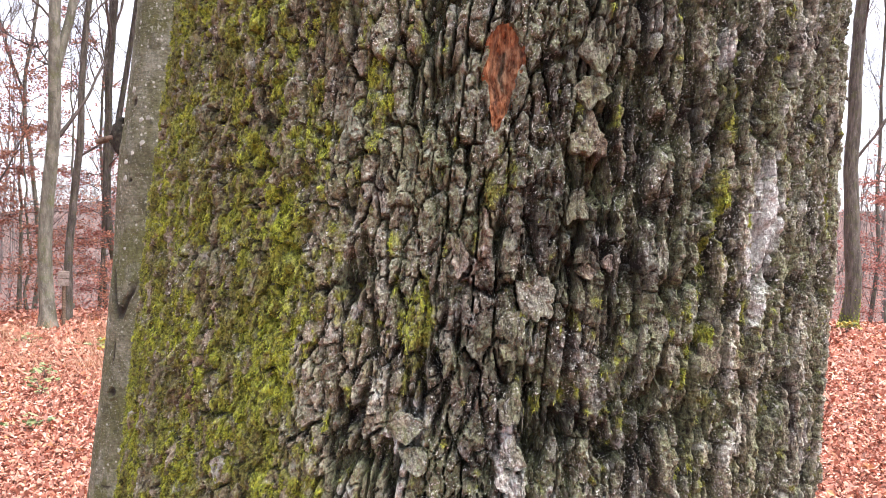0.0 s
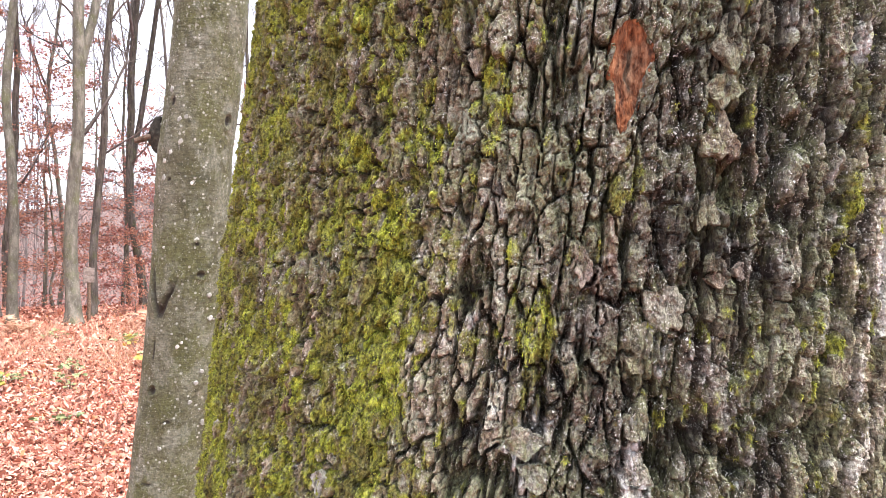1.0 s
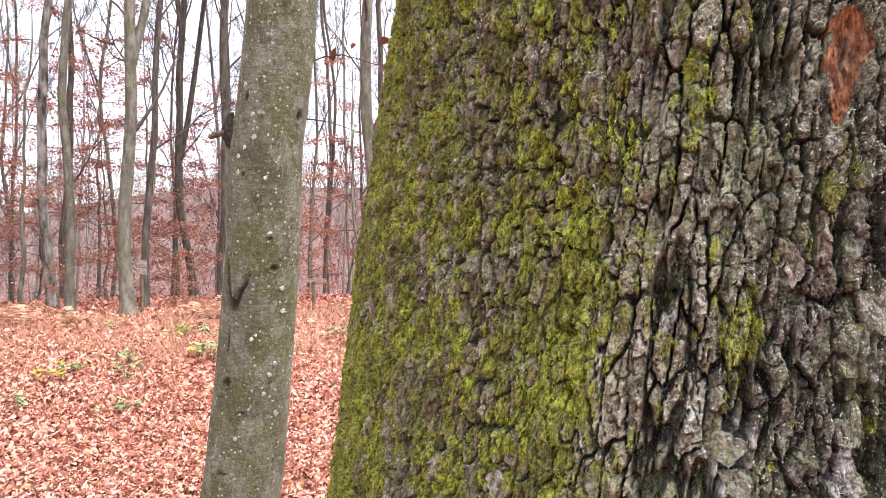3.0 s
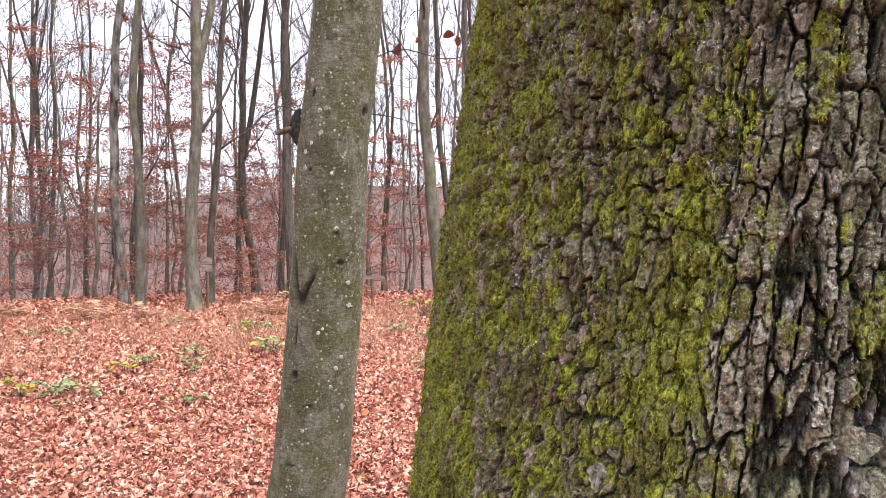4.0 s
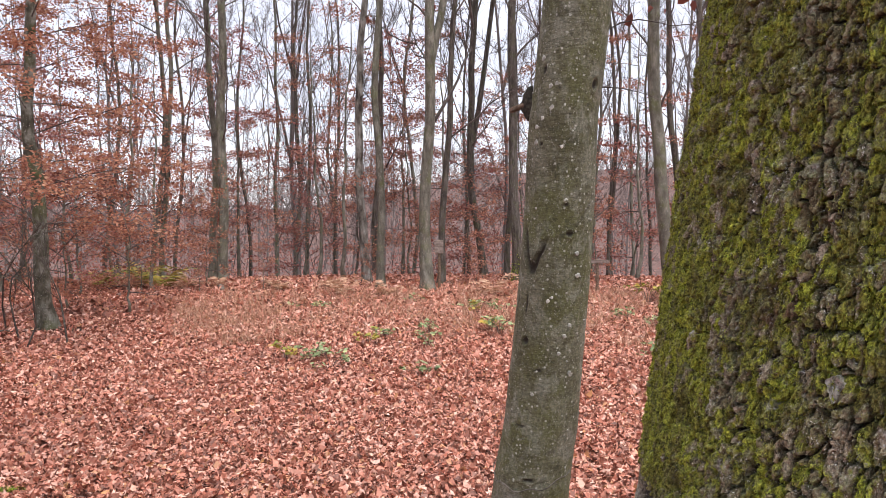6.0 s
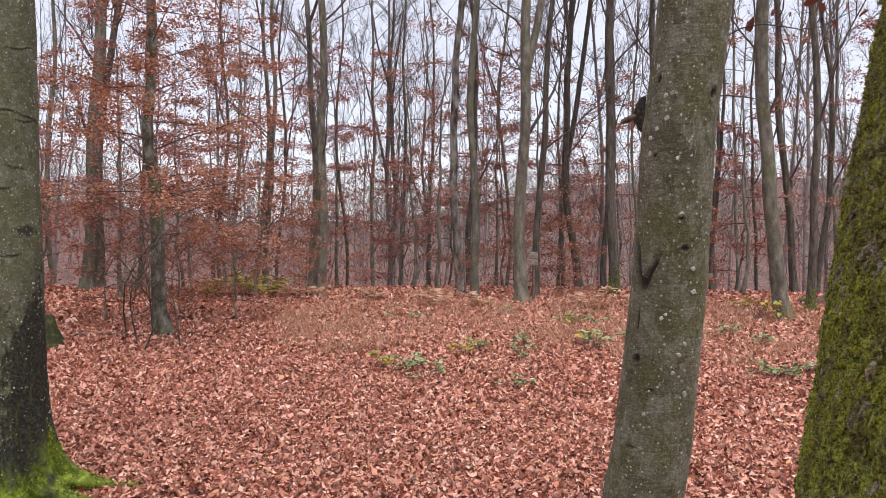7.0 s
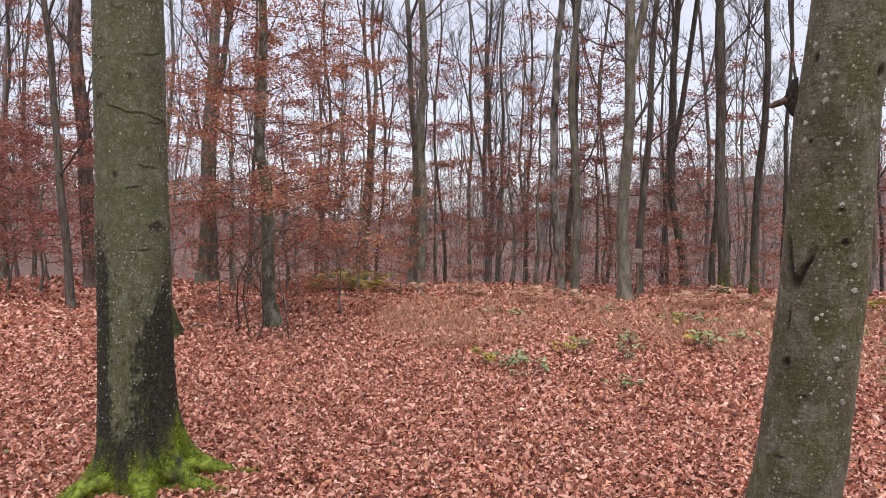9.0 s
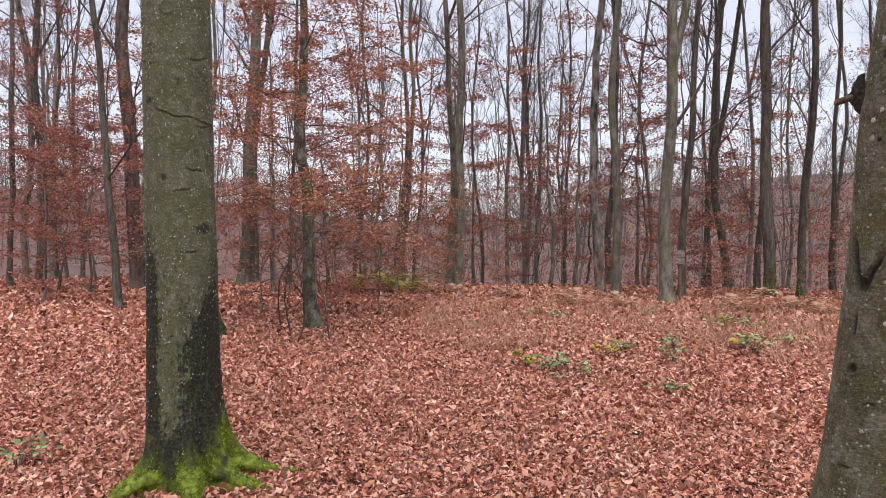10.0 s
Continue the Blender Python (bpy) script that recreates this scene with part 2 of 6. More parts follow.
M_PLANT = leaf_material("plant_leaves", [(0.0, (0.13, 0.17, 0.075)), (0.5, (0.24, 0.30, 0.14)), (0.85, (0.36, 0.41, 0.22)), (1.0, (0.44, 0.42, 0.18))], 0.75, 0.2)
M_YELLOW = leaf_material("yellowing_leaves", [(0.0, (0.20, 0.22, 0.05)), (0.6, (0.40, 0.32, 0.06)), (1.0, (0.50, 0.30, 0.06))], 0.5, 0.2)
M_STRAW = leaf_material("dry_fern", [(0.0, (0.34, 0.17, 0.10)), (0.6, (0.54, 0.32, 0.21)), (1.0, (0.66, 0.47, 0.34))], 0.7, 0.3)
M_BEECH = bark_material("lichened_bark", (0.07, 0.063, 0.043), (0.16, 0.15, 0.108), (0.38, 0.37, 0.31), 9, (1, 1, 0.6), 0.7, 0.6, 0.8)
M_DARK = bark_material("dark_bark", (0.07, 0.058, 0.048), (0.125, 0.105, 0.09), (0.20, 0.172, 0.147), 22, (1, 1, 0.18), 0.4, 0.35, 1.0)
M_GREY = bark_material("grey_bark", (0.12, 0.108, 0.085), (0.195, 0.178, 0.142), (0.30, 0.275, 0.225), 12, (1, 1, 0.34), 0.5, 0.5, 0.7)
M_PALE = bark_material("pale_bark", (0.06, 0.05, 0.042), (0.22, 0.20, 0.17), (0.42, 0.40, 0.36), 9, (1, 1, 0.35), 0.0, 0.0, 0.8)
M_BROWN = bark_material("brown_bark", (0.07, 0.05, 0.041), (0.13, 0.095, 0.08), (0.20, 0.15, 0.128), 14, (1, 1, 0.25), 0.0, 0.0, 0.9)
# Paler than the near bark: distance haze mixed into the base colour.
M_FARWOOD = bark_material("far_bark_hazed", (0.19, 0.155, 0.142), (0.29, 0.243, 0.226), (0.40, 0.345, 0.322), 2, (1, 1, 0.2), 0.0, 0.0, 0.3)
M_TWIG = bark_material("twigs", (0.095, 0.074, 0.066), (0.15, 0.12, 0.107), (0.22, 0.18, 0.16), 6, (1, 1, 1), 0.0, 0.0, 0.2)


def ground_material():
    m, nt, b = material("leaf_mould", 0.9, 0.2)
    d, c = spots_node(nt, 30)
    hue = ramp(nt, c, [(0.0, (0.13, 0.05, 0.035)), (0.4, (0.33, 0.122, 0.078)), (0.75, (0.48, 0.205, 0.14)), (1.0, (0.60, 0.33, 0.25))])
    shape = ramp(nt, d, [(0.25, 1.0), (0.6, 0.6)])
    colour = mixed(nt, 0.8, hue, shape, "MULTIPLY")
    colour = mixed(nt, 0.6, colour, ramp(nt, noise_node(nt, 0.35, 4), [(0.35, 0.75), (0.65, 1.0)]), "MULTIPLY")
    brush = ramp(nt, noise_node(nt, 1.2, 5), [(0.35, (0.10, 0.064, 0.056)), (0.65, (0.19, 0.115, 0.10))])
    colour = mixed(nt, attribute(nt, "brush"), colour, brush)
    nt.links.new(colour, b.inputs["Base Color"])
    bump(nt, b, d, 0.9, 0.03)
    return m


M_GROUND = ground_material()


# ---- ground ----
def build_ground():
    radii = np.concatenate([np.linspace(0, 16, 110), 16 * (800 / 16) ** (np.arange(1, 71) / 70)])
    bearings = np.arange(240) * 2 * np.pi / 240
    r, a = np.meshgrid(radii, bearings, indexing="ij")
    x, y = r * np.cos(a) - 0.2, r * np.sin(a)
    soup = Soup().add(np.stack([x, y, height(x, y)], -1), grid_quads(len(radii), 240, True))
    return tagged(new("ground", soup.mesh("ground", M_GROUND, True, {"brush": sstep(15.5, 21, r - 8 * sstep(50, 66, np.degrees(np.arctan2(-x, y))) + 1.5 * fbm(x * 0.3, y * 0.3, 19)).ravel()})), "forest floor of brown leaf mould rising to a hill", "ground", kind="structure")


ground = build_ground()

# ---- the oak close to the camera ----
OAK_Z, OAK_R = 1.7, 0.2932


def oak_axis(z):
    """Centre and radius of the trunk at a height."""
    s = np.asarray(z, float) - OAK_Z
    bend = np.where(s > 0.5, 0.5 + (s - 0.5) * 0.35, s)
    x, y = 0.0629 + 0.0858 * bend, 0.7991 - 0.1166 * bend
    r = OAK_R - 0.0809 * np.where(s > 0.4, 0.4 + (s - 0.4) * 0.14, s) + 0.16 * np.exp(-np.maximum(s + OAK_Z, 0) / 0.22)
    return x, y, np.maximum(r, 0.03)


def blob(u, z, theta, z0, w, h):
    u0 = radians(theta + 90) * OAK_R
    return np.exp(-(((u - u0) / w) ** 2) - ((z - z0) / h) ** 2)


def wound_width(z):
    """Half width of the torn patch: round above, pointed below."""
    s = np.clip((1.823 - np.asarray(z, float)) / 0.057, 0.0, 1.0)
    return 0.0094 * np.clip(np.sin(np.pi * np.clip(0.004 + 0.996 * s, 0, 1) ** 0.62), 0, 1) ** 0.9


def oak_bark(theta, z):
    """Relief in metres and the covers of the bark, for arrays of bearings (radians) and heights."""
    u = (theta + np.pi / 2) * OAK_R
    north = sstep(-0.03, -0.13, u)
    east = sstep(0.01, 0.06, u + 0.02 * fbm(u * 20, z * 8, 19))
    u1 = u + 0.0050 * fbm(u * 9, z * 4, 1) + 0.0016 * fbm(u * 60, z * 30, 2)
    z1 = z + 0.0060 * fbm(u * 50, z * 12, 3)
    # upright plates in columns: deep ragged fissures between the columns, shallower cracks across them, some edges grown together
    u2 = u1 + 0.0016 * fbm(u * 120, z * 70, 8) + 0.0007 * fbm(u * 420, z * 300, 9, 2)
    z2 = z1 + 0.0030 * fbm(u * 110, z * 90, 5) + 0.0009 * fbm(u * 420, z * 380, 6, 2)
    square, tall, small = plates(u2 / 0.0100, z2 / 0.042, 15), plates(u2 / 0.0100, z2 / 0.085, 55), plates(u2 / 0.0088, z2 / 0.025, 75)
    f1, f2, mark, dx, dy, level = (np.where(east > 0.5, b, np.where(u < -0.105, c, a)) for a, b, c in zip(square, tall, small))
    wide = np.maximum(0.05, 0.13 + 0.15 * fbm(u * 36, z * 18, 12) + 0.12 * east)
    grown = sstep(-0.45, 0.15, fbm(u * 75, z * 30, 17))
    crack = (1 - sstep(0.02, wide, f2 - f1)) * (0.25 + 0.75 * grown)
    deep = crack * (1 - 0.55 * level)
    long = (1 - sstep(0.02, 0.11 + 0.05 * fbm(u * 50, z * 20, 14), np.abs(fbm(u1 * 46, z1 * 8.5, 11, 5)))) * sstep(-0.3, 0.2, fbm(u * 30, z * 12, 13)) * (1 - 0.75 * north)
    tilt_u, tilt_z = (mark * 57.31) % 1 - 0.5, (mark * 131.7) % 1 - 0.75
    relief = (1 - 0.45 * north) * ((mark - 0.5) * 0.0024 + 0.0036 * tilt_u * dx + (0.0050 - 0.0035 * east) * tilt_z * dy) - 0.0125 * np.maximum(deep, long) + 0.0022 * fbm(u * 34, z * 4, 23)
    # long black furrows, most of them on the side away from the moss
    run = u / 0.0185 + 1.1 * fbm(u * 11, z * 3.2, 4) + 0.40 * fbm(u * 60, z * 24, 6)
    gap = 0.5 - np.abs(run - np.floor(run) - 0.5)
    furrows = 1 - sstep(0.06, 0.20 + 0.12 * fbm(u * 30, z * 9, 16), gap + 0.12 * fbm(u * 150, z * 60, 20))
    furrows = furrows * (0.95 * east + 0.35 * (1 - east) * (1 - north)) * sstep(-0.35, 0.15, fbm(u * 26, z * 7, 18))
    relief = relief - 0.0085 * furrows
    # small slabs on the plates, then flaking in ragged layers down to a grain
    b1, b2, mark1, dx1, dy1, _ = plates(u2 / 0.0052 + 3.1, z2 / 0.0125, 21)
    split = (1 - sstep(0.0, 0.16, b2 - b1)) * sstep(-0.35, 0.25, fbm(u * 140, z * 80, 26))
    relief = relief + (mark1 - 0.5) * 0.0022 + 0.0024 * ((mark1 * 71.3) % 1 - 0.5) * dx1 + 0.0030 * ((mark1 * 37.9) % 1 - 0.72) * dy1 - 0.0030 * split
    step1, _ = layers(u2 * 130, z2 * 62, 21, 6.0, 4)
    step2, mark2 = layers(u2 * 330, z2 * 200, 27, 5.0, 3)
    relief = relief + 0.0034 * step1 + 0.0020 * step2
    relief = relief + 0.0009 * fbm(u * 560, z * 360, 33, 2) + 0.0006 * (hash2(np.floor(u * 1300), np.floor(z * 1300), 34) - 0.5)
    crack = np.maximum(crack, long)
    # the wet dark furrow and the bare wound
    furrow = blob(u, z, -81.7, 1.617, 0.006, 0.035)
    relief = relief - 0.006 * np.minimum(furrow, 1)
    torn = 1 - sstep(0.80, 1.08, np.abs(u - 0.003 - 0.0016 * fbm((1.823 - z) * 105, 0 * z, 83)) / (wound_width(z) + 1e-5) + 0.30 * fbm(u * 150, z * 110, 84, 3))
    relief = relief * (1 - torn) - 0.012 * torn
    # Fissures, splits and furrows lose the plate colour: their shade is painted in.
    unshaded = (1 - sstep(0.10, 0.60, crack + 0.15 * fbm(u * 160, z * 90, 37))) * (1 - 0.92 * sstep(0.15, 0.7, split)) * (1 - 0.92 * sstep(0.05, 0.5, furrows))
    unshaded = unshaded * (0.70 + 0.30 * np.clip(fbm(u * 14, z * 10, 39) * 2 + 0.6, 0, 1))
    moss = 1.10 * sstep(-0.035, -0.135, u) + 0.38 * sstep(-0.20, -0.34, u)
    moss = moss + 0.9 * blob(u, z, -95.6, 1.661, 0.013, 0.022) + 0.9 * blob(u, z, -73.5, 1.608, 0.011, 0.014)
    moss = moss + 0.7 * blob(u, z, -61.9, 1.75, 0.007, 0.05) + 0.5 * blob(u, z, -77, 1.63, 0.015, 0.02) + 0.45 * blob(u, z, -50, 1.62, 0.02, 0.05)
    moss = moss + 0.9 * blob(u, z, -112.5, 1.70, 0.006, 0.06) + 0.5 * blob(u, z, -112, 1.60, 0.01, 0.05)
    moss = moss + 0.50 * fbm(u * 26, z * 11, 41) + 0.85 * fbm(u * 95, z * 42, 43) + 0.70 * fbm(u * 330, z * 210, 45, 2) - 0.60 - 0.95 * (mark1 - 0.5) - 0.60 * (mark - 0.5) - 0.95 * np.maximum(deep, long) - 0.5 * split
    moss = np.clip(moss * 1.7, 0, 1)
    relief = relief + 0.0012 * moss * (0.6 + fbm(u * 200, z * 150, 47, 2))
    white = blob(u, z, -84.5, 1.586, 0.008, 0.018) + blob(u, z, -95.8, 1.597, 0.010, 0.022) + 1.25 * blob(u, z, -54, 1.708, 0.016, 0.036)
    white = white + blob(u, z, -126.0, 1.556, 0.006, 0.016) + 0.7 * blob(u, z, -62, 1.82, 0.012, 0.012)
    ragged = 0.45 * fbm(u * 120, z * 90, 51) + 0.25 * fbm(u * 420, z * 300, 52, 2)
    lichen = np.clip(2.8 * (white + 1.1 * ragged - 0.24), 0, 0.95) * (1 - 0.9 * crack)
    sage = 1.1 * blob(u, z, -106.3, 1.772, 0.011, 0.014) + 0.5 * blob(u, z, -109, 1.60, 0.02, 0.05) + 0.45 * blob(u, z, -97, 1.76, 0.03, 0.06) + 0.4 * blob(u, z, -64, 1.66, 0.05, 0.06)
    sage = np.clip(3.0 * (sage + ragged - 0.42), 0, 1) * (1 - 0.9 * crack)
    rust = np.clip(1.6 * (0.75 * blob(u, z, -89.5, 1.72, 0.004, 0.035) + 0.45 * blob(u, z, -92, 1.69, 0.03, 0.03) + 0.4 * blob(u, z, -79, 1.75, 0.014, 0.06) + 0.7 * blob(u, z, -127, 1.63, 0.02, 0.06) + 0.45 * blob(u, z, -140, 1.66, 0.03, 0.10) + 0.5 * fbm(u * 60, z * 25, 61) + 0.5 * (mark1 - 0.5) - 0.52), 0, 1)
    tone = np.clip(0.5 - 0.04 * east + (0.95 + 0.6 * east) * (0.34 * mark + 0.40 * mark1 + 0.26 * mark2 - 0.5), 0, 1)
    stain = np.clip(0.9 * np.exp(-(((u - 0.028 - 0.03 * (z - 1.7)) / 0.045) ** 2)) * (0.75 + 0.6 * fbm(u * 50, z * 12, 65)) + 0.60 * east * sstep(-0.30, 0.30, fbm(u * 34, z * 5, 67)), 0, 1)
    return relief, dict(plate=tone, moss=moss, lichen=lichen, sage=sage, rust=rust, north=north, unshaded=unshaded, stain=stain, furrow=np.clip(furrow, 0, 1))


def oak_material(name="oak_bark", cover=None, tint=(0.50, 0.485, 0.40)):
    """Grey bark plates with shade painted near black into the cracks, green algae, white lichen specks and moss. cover:
    a fixed amount of plate colour, for loose flakes.
    """
    m, nt, b = material(name, 0.88, 0.22)
    fine = ramp(nt, noise_node(nt, 330, 6, (1, 1, 0.6), 0.7), [(0.38, 0.0), (0.62, 1.0)])
    patchy = ramp(nt, noise_node(nt, 70, 6, (1, 1, 0.6), 0.7), [(0.36, 0.0), (0.64, 1.0)])
    plate = attribute(nt, "plate") if cover is None else object_random(nt)
    # Near-black tone, for the painted shade in cracks and for the stain.
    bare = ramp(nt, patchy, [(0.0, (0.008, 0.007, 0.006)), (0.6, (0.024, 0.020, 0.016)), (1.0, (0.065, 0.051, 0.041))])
    tone = sums(nt, "ADD", sums(nt, "MULTIPLY", plate, 0.72), sums(nt, "MULTIPLY", patchy, 0.28))
    grey = ramp(nt, tone, [(0.10, (0.08, 0.07, 0.052)), (0.28, (0.28, 0.26, 0.185)), (0.46, (0.46, 0.445, 0.33)), (0.54, (0.52, 0.435, 0.345)), (0.62, (0.58, 0.56, 0.45)), (0.84, (0.80, 0.78, 0.72))])
    if cover is not None:
        grey = mixed(nt, 0.65, grey, tint)
    north = attribute(nt, "north")
    olive = ramp(nt, tone, [(0.12, (0.11, 0.09, 0.05)), (0.40, (0.31, 0.255, 0.155)), (0.7, (0.50, 0.41, 0.29)), (0.9, (0.66, 0.54, 0.44))])
    grey = mixed(nt, sums(nt, "MULTIPLY", north, 0.85), grey, olive)
    hue = ramp(nt, noise_node(nt, 45, 3, (1, 1, 0.4)), [(0.33, (0.86, 0.72, 0.60)), (0.42, (1.0, 1.0, 1.0)), (0.52, (1.0, 1.0, 0.97)), (0.64, (0.82, 0.90, 0.66))])
    grey = mixed(nt, 0.8, grey, hue, "MULTIPLY")
    amount = attribute(nt, "unshaded") if cover is None else cover
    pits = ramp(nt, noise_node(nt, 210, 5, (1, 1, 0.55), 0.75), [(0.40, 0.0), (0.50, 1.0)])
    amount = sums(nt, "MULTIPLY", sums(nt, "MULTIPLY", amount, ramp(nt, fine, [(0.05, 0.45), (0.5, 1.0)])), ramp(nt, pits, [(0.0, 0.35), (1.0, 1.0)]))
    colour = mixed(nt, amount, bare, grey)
    colour = mixed(nt, sums(nt, "MULTIPLY", attribute(nt, "stain"), 0.86), colour, bare)
    colour = mixed(nt, sums(nt, "MULTIPLY", attribute(nt, "furrow"), 0.7), colour, (0.026, 0.022, 0.02))
    colour = mixed(nt, sums(nt, "MULTIPLY", attribute(nt, "rust"), 0.55), colour, (0.24, 0.12, 0.085))
    algae = ramp(nt, noise_node(nt, 32, 5), [(0.40, 0.0), (0.58, 0.85)])
    colour = mixed(nt, sums(nt, "MULTIPLY", algae, fine), colour, (0.24, 0.265, 0.14))
    for size, share, white in ((420, 0.64, 0.85), (900, 0.63, 0.8)):
        dots = ramp(nt, noise_node(nt, size, 2), [(share, 0.0), (share + 0.025, white)])
        dots = sums(nt, "MULTIPLY", dots, ramp(nt, noise_node(nt, 26, 4), [(0.42, 0.05), (0.56, 1.0)]))
        colour = mixed(nt, dots, colour, (0.80, 0.80, 0.75))
    colour = mixed(nt, sums(nt, "MULTIPLY", attribute(nt, "lichen"), ramp(nt, fine, [(0.0, 0.5), (0.5, 1.0)])), colour, (0.72, 0.73, 0.70))
    colour = mixed(nt, sums(nt, "MULTIPLY", attribute(nt, "sage"), ramp(nt, fine, [(0.0, 0.35), (0.6, 0.85)])), colour, (0.37, 0.40, 0.31))
    lush = ramp(nt, fine, [(0.0, (0.05, 0.058, 0.012)), (0.5, (0.27, 0.305, 0.038)), (1.0, (0.55, 0.58, 0.08))])
    dull = ramp(nt, fine, [(0.0, (0.04, 0.04, 0.013)), (0.5, (0.16, 0.155, 0.042)), (1.0, (0.33, 0.31, 0.09))])
    green = mixed(nt, ramp(nt, noise_node(nt, 38, 4, (1, 1, 0.5)), [(0.36, 0.0), (0.54, 1.0)]), dull, lush)
    colour = mixed(nt, sums(nt, "MULTIPLY", attribute(nt, "moss"), ramp(nt, patchy, [(0.0, 0.45), (0.6, 1.0)])), colour, green)
    colour = mixed(nt, 0.75, colour, ramp(nt, noise_node(nt, 620, 4, (1, 1, 0.8), 0.75), [(0.36, 0.30), (0.56, 1.0)]), "MULTIPLY")
    nt.links.new(colour, b.inputs["Base Color"])
    nt.links.new(ramp(nt, patchy, [(0.0, 0.6), (1.0, 0.95)]), b.inputs["Roughness"])
    flaky = ramp(nt, noise_node(nt, 260, 4, (1, 1, 0.35), 0.7), [(0.40, 0.0), (0.47, 0.5), (0.53, 0.55), (0.60, 1.0)])
    heights = sums(nt, "ADD", sums(nt, "MULTIPLY", fine, 0.4), sums(nt, "MULTIPLY", flaky, 0.6))
    bump(nt, b, heights, 1.0, 0.0018)
    return m


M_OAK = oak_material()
M_FLAKE = oak_material("bark_flake_grey", 0.8, (0.34, 0.325, 0.26))
M_FLAKE_PINK = oak_material("bark_flake_pink", 0.85, (0.38, 0.28, 0.235))
M_FLAKE_WHITE = oak_material("bark_flake_lichen", 1.0, (0.64, 0.63, 0.59))


def oak_patch(t0, t1, z0, z1, cols, rows, wrap=False):
    th = radians(t0) + (radians(t1) - radians(t0)) * (np.arange(cols) / (cols if wrap else cols - 1))
    z = np.linspace(z0, z1, rows)
    zz, tt = np.meshgrid(z, th, indexing="ij")
    relief, covers = oak_bark(tt, zz)
    x, y, r = oak_axis(zz)
    lobes = 0.05 * np.sin(tt * 5 + 1) * np.exp(-zz / 0.25)
    rr = r + relief + lobes + 0.003 * fbm(tt * 2, zz * 3, 71)
    v = np.stack([x + rr * np.cos(tt), y + rr * np.sin(tt), zz], -1)
    return v, grid_quads(rows, cols, wrap), covers


def build_oak():
    oak = empty("oak_tree", (-0.083, 0.997, 0.0), "large leaning oak with fissured mossy bark beside the path", "tree")
    shift = np.array([0.083, -0.997, 0.0])
    soup, covers = Soup(), {}
    patches = [
        oak_patch(-178, -24, 1.43, 1.925, 900, 640),
        oak_patch(-24.2, 182.2, 1.425, 1.93, 110, 60),
        oak_patch(0, 360, -0.15, 1.432, 150, 100, True),
        oak_patch(0, 360, 1.923, 9.0, 110, 200, True),
    ]
    fine = None
    for v, q, c in patches:
        if fine is None:
            fine = (v, c)
        soup.add(v + shift, q)
        for key in c:
            covers.setdefault(key, []).append(c[key].ravel())
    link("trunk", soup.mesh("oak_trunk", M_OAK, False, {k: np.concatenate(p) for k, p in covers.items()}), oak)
    # limbs, high above the path
    rng = np.random.default_rng(4)
    limbs = Soup()
    x, y, r = (float(a) for a in oak_axis(8.95))
    for k in range(9):
        grow(limbs, rng, np.array([x, y, 8.6 - 0.45 * k]) + shift, np.array([math.cos(k * 2.4), math.sin(k * 2.4), 0.9]), 4.5, 0.10, 3, 6)
    link("crown", limbs.mesh("oak_limbs", M_DARK), oak, "bare dark oak limbs", "stuff")
    # moss: short shoots hanging from the bark
    v, c = fine
    weight = (np.clip(c["moss"] - 0.2, 0, 1) * (v[..., 2] > 1.44)).ravel()
    pick = rng.choice(weight.size, 210000, p=weight / weight.sum())
    roots = v.reshape(-1, 3)[pick] + rng.normal(0, 0.0004, (len(pick), 3))
    cx, cy, _ = oak_axis(roots[:, 2])
    out = np.stack([roots[:, 0] - cx, roots[:, 1] - cy, np.zeros(len(pick))], -1)
    out /= np.linalg.norm(out, axis=1)[:, None]
    way = out * rng.uniform(0.25, 0.9, (len(pick), 1)) + np.array([0, 0, -0.30]) + rng.normal(0, 0.55, (len(pick), 3))
    way /= np.linalg.norm(way, axis=1)[:, None]
    side = np.cross(way, out + rng.normal(0, 0.3, out.shape))
    side /= np.linalg.norm(side, axis=1)[:, None]
    size = rng.uniform(0.0005, 0.0021, (len(pick), 1))
    wide = rng.uniform(0.00010, 0.00024, (len(pick), 1))
    tip = roots + way * size + np.array([0, 0, -0.25]) * size
    shoots = np.stack([roots - side * wide, roots + side * wide, tip], 1) + shift
    moss = Soup().add(shoots.reshape(-1, 3), None, 3 * np.arange(len(pick))[:, None] + np.array([[0, 1, 2]]))
    link("moss", moss.mesh("oak_moss", M_MOSS), oak, "bright yellow-green moss", "stuff")
    # loose bark flakes
    flake_mats = {"grey": M_FLAKE, "pink": M_FLAKE_PINK, "white": M_FLAKE_WHITE}
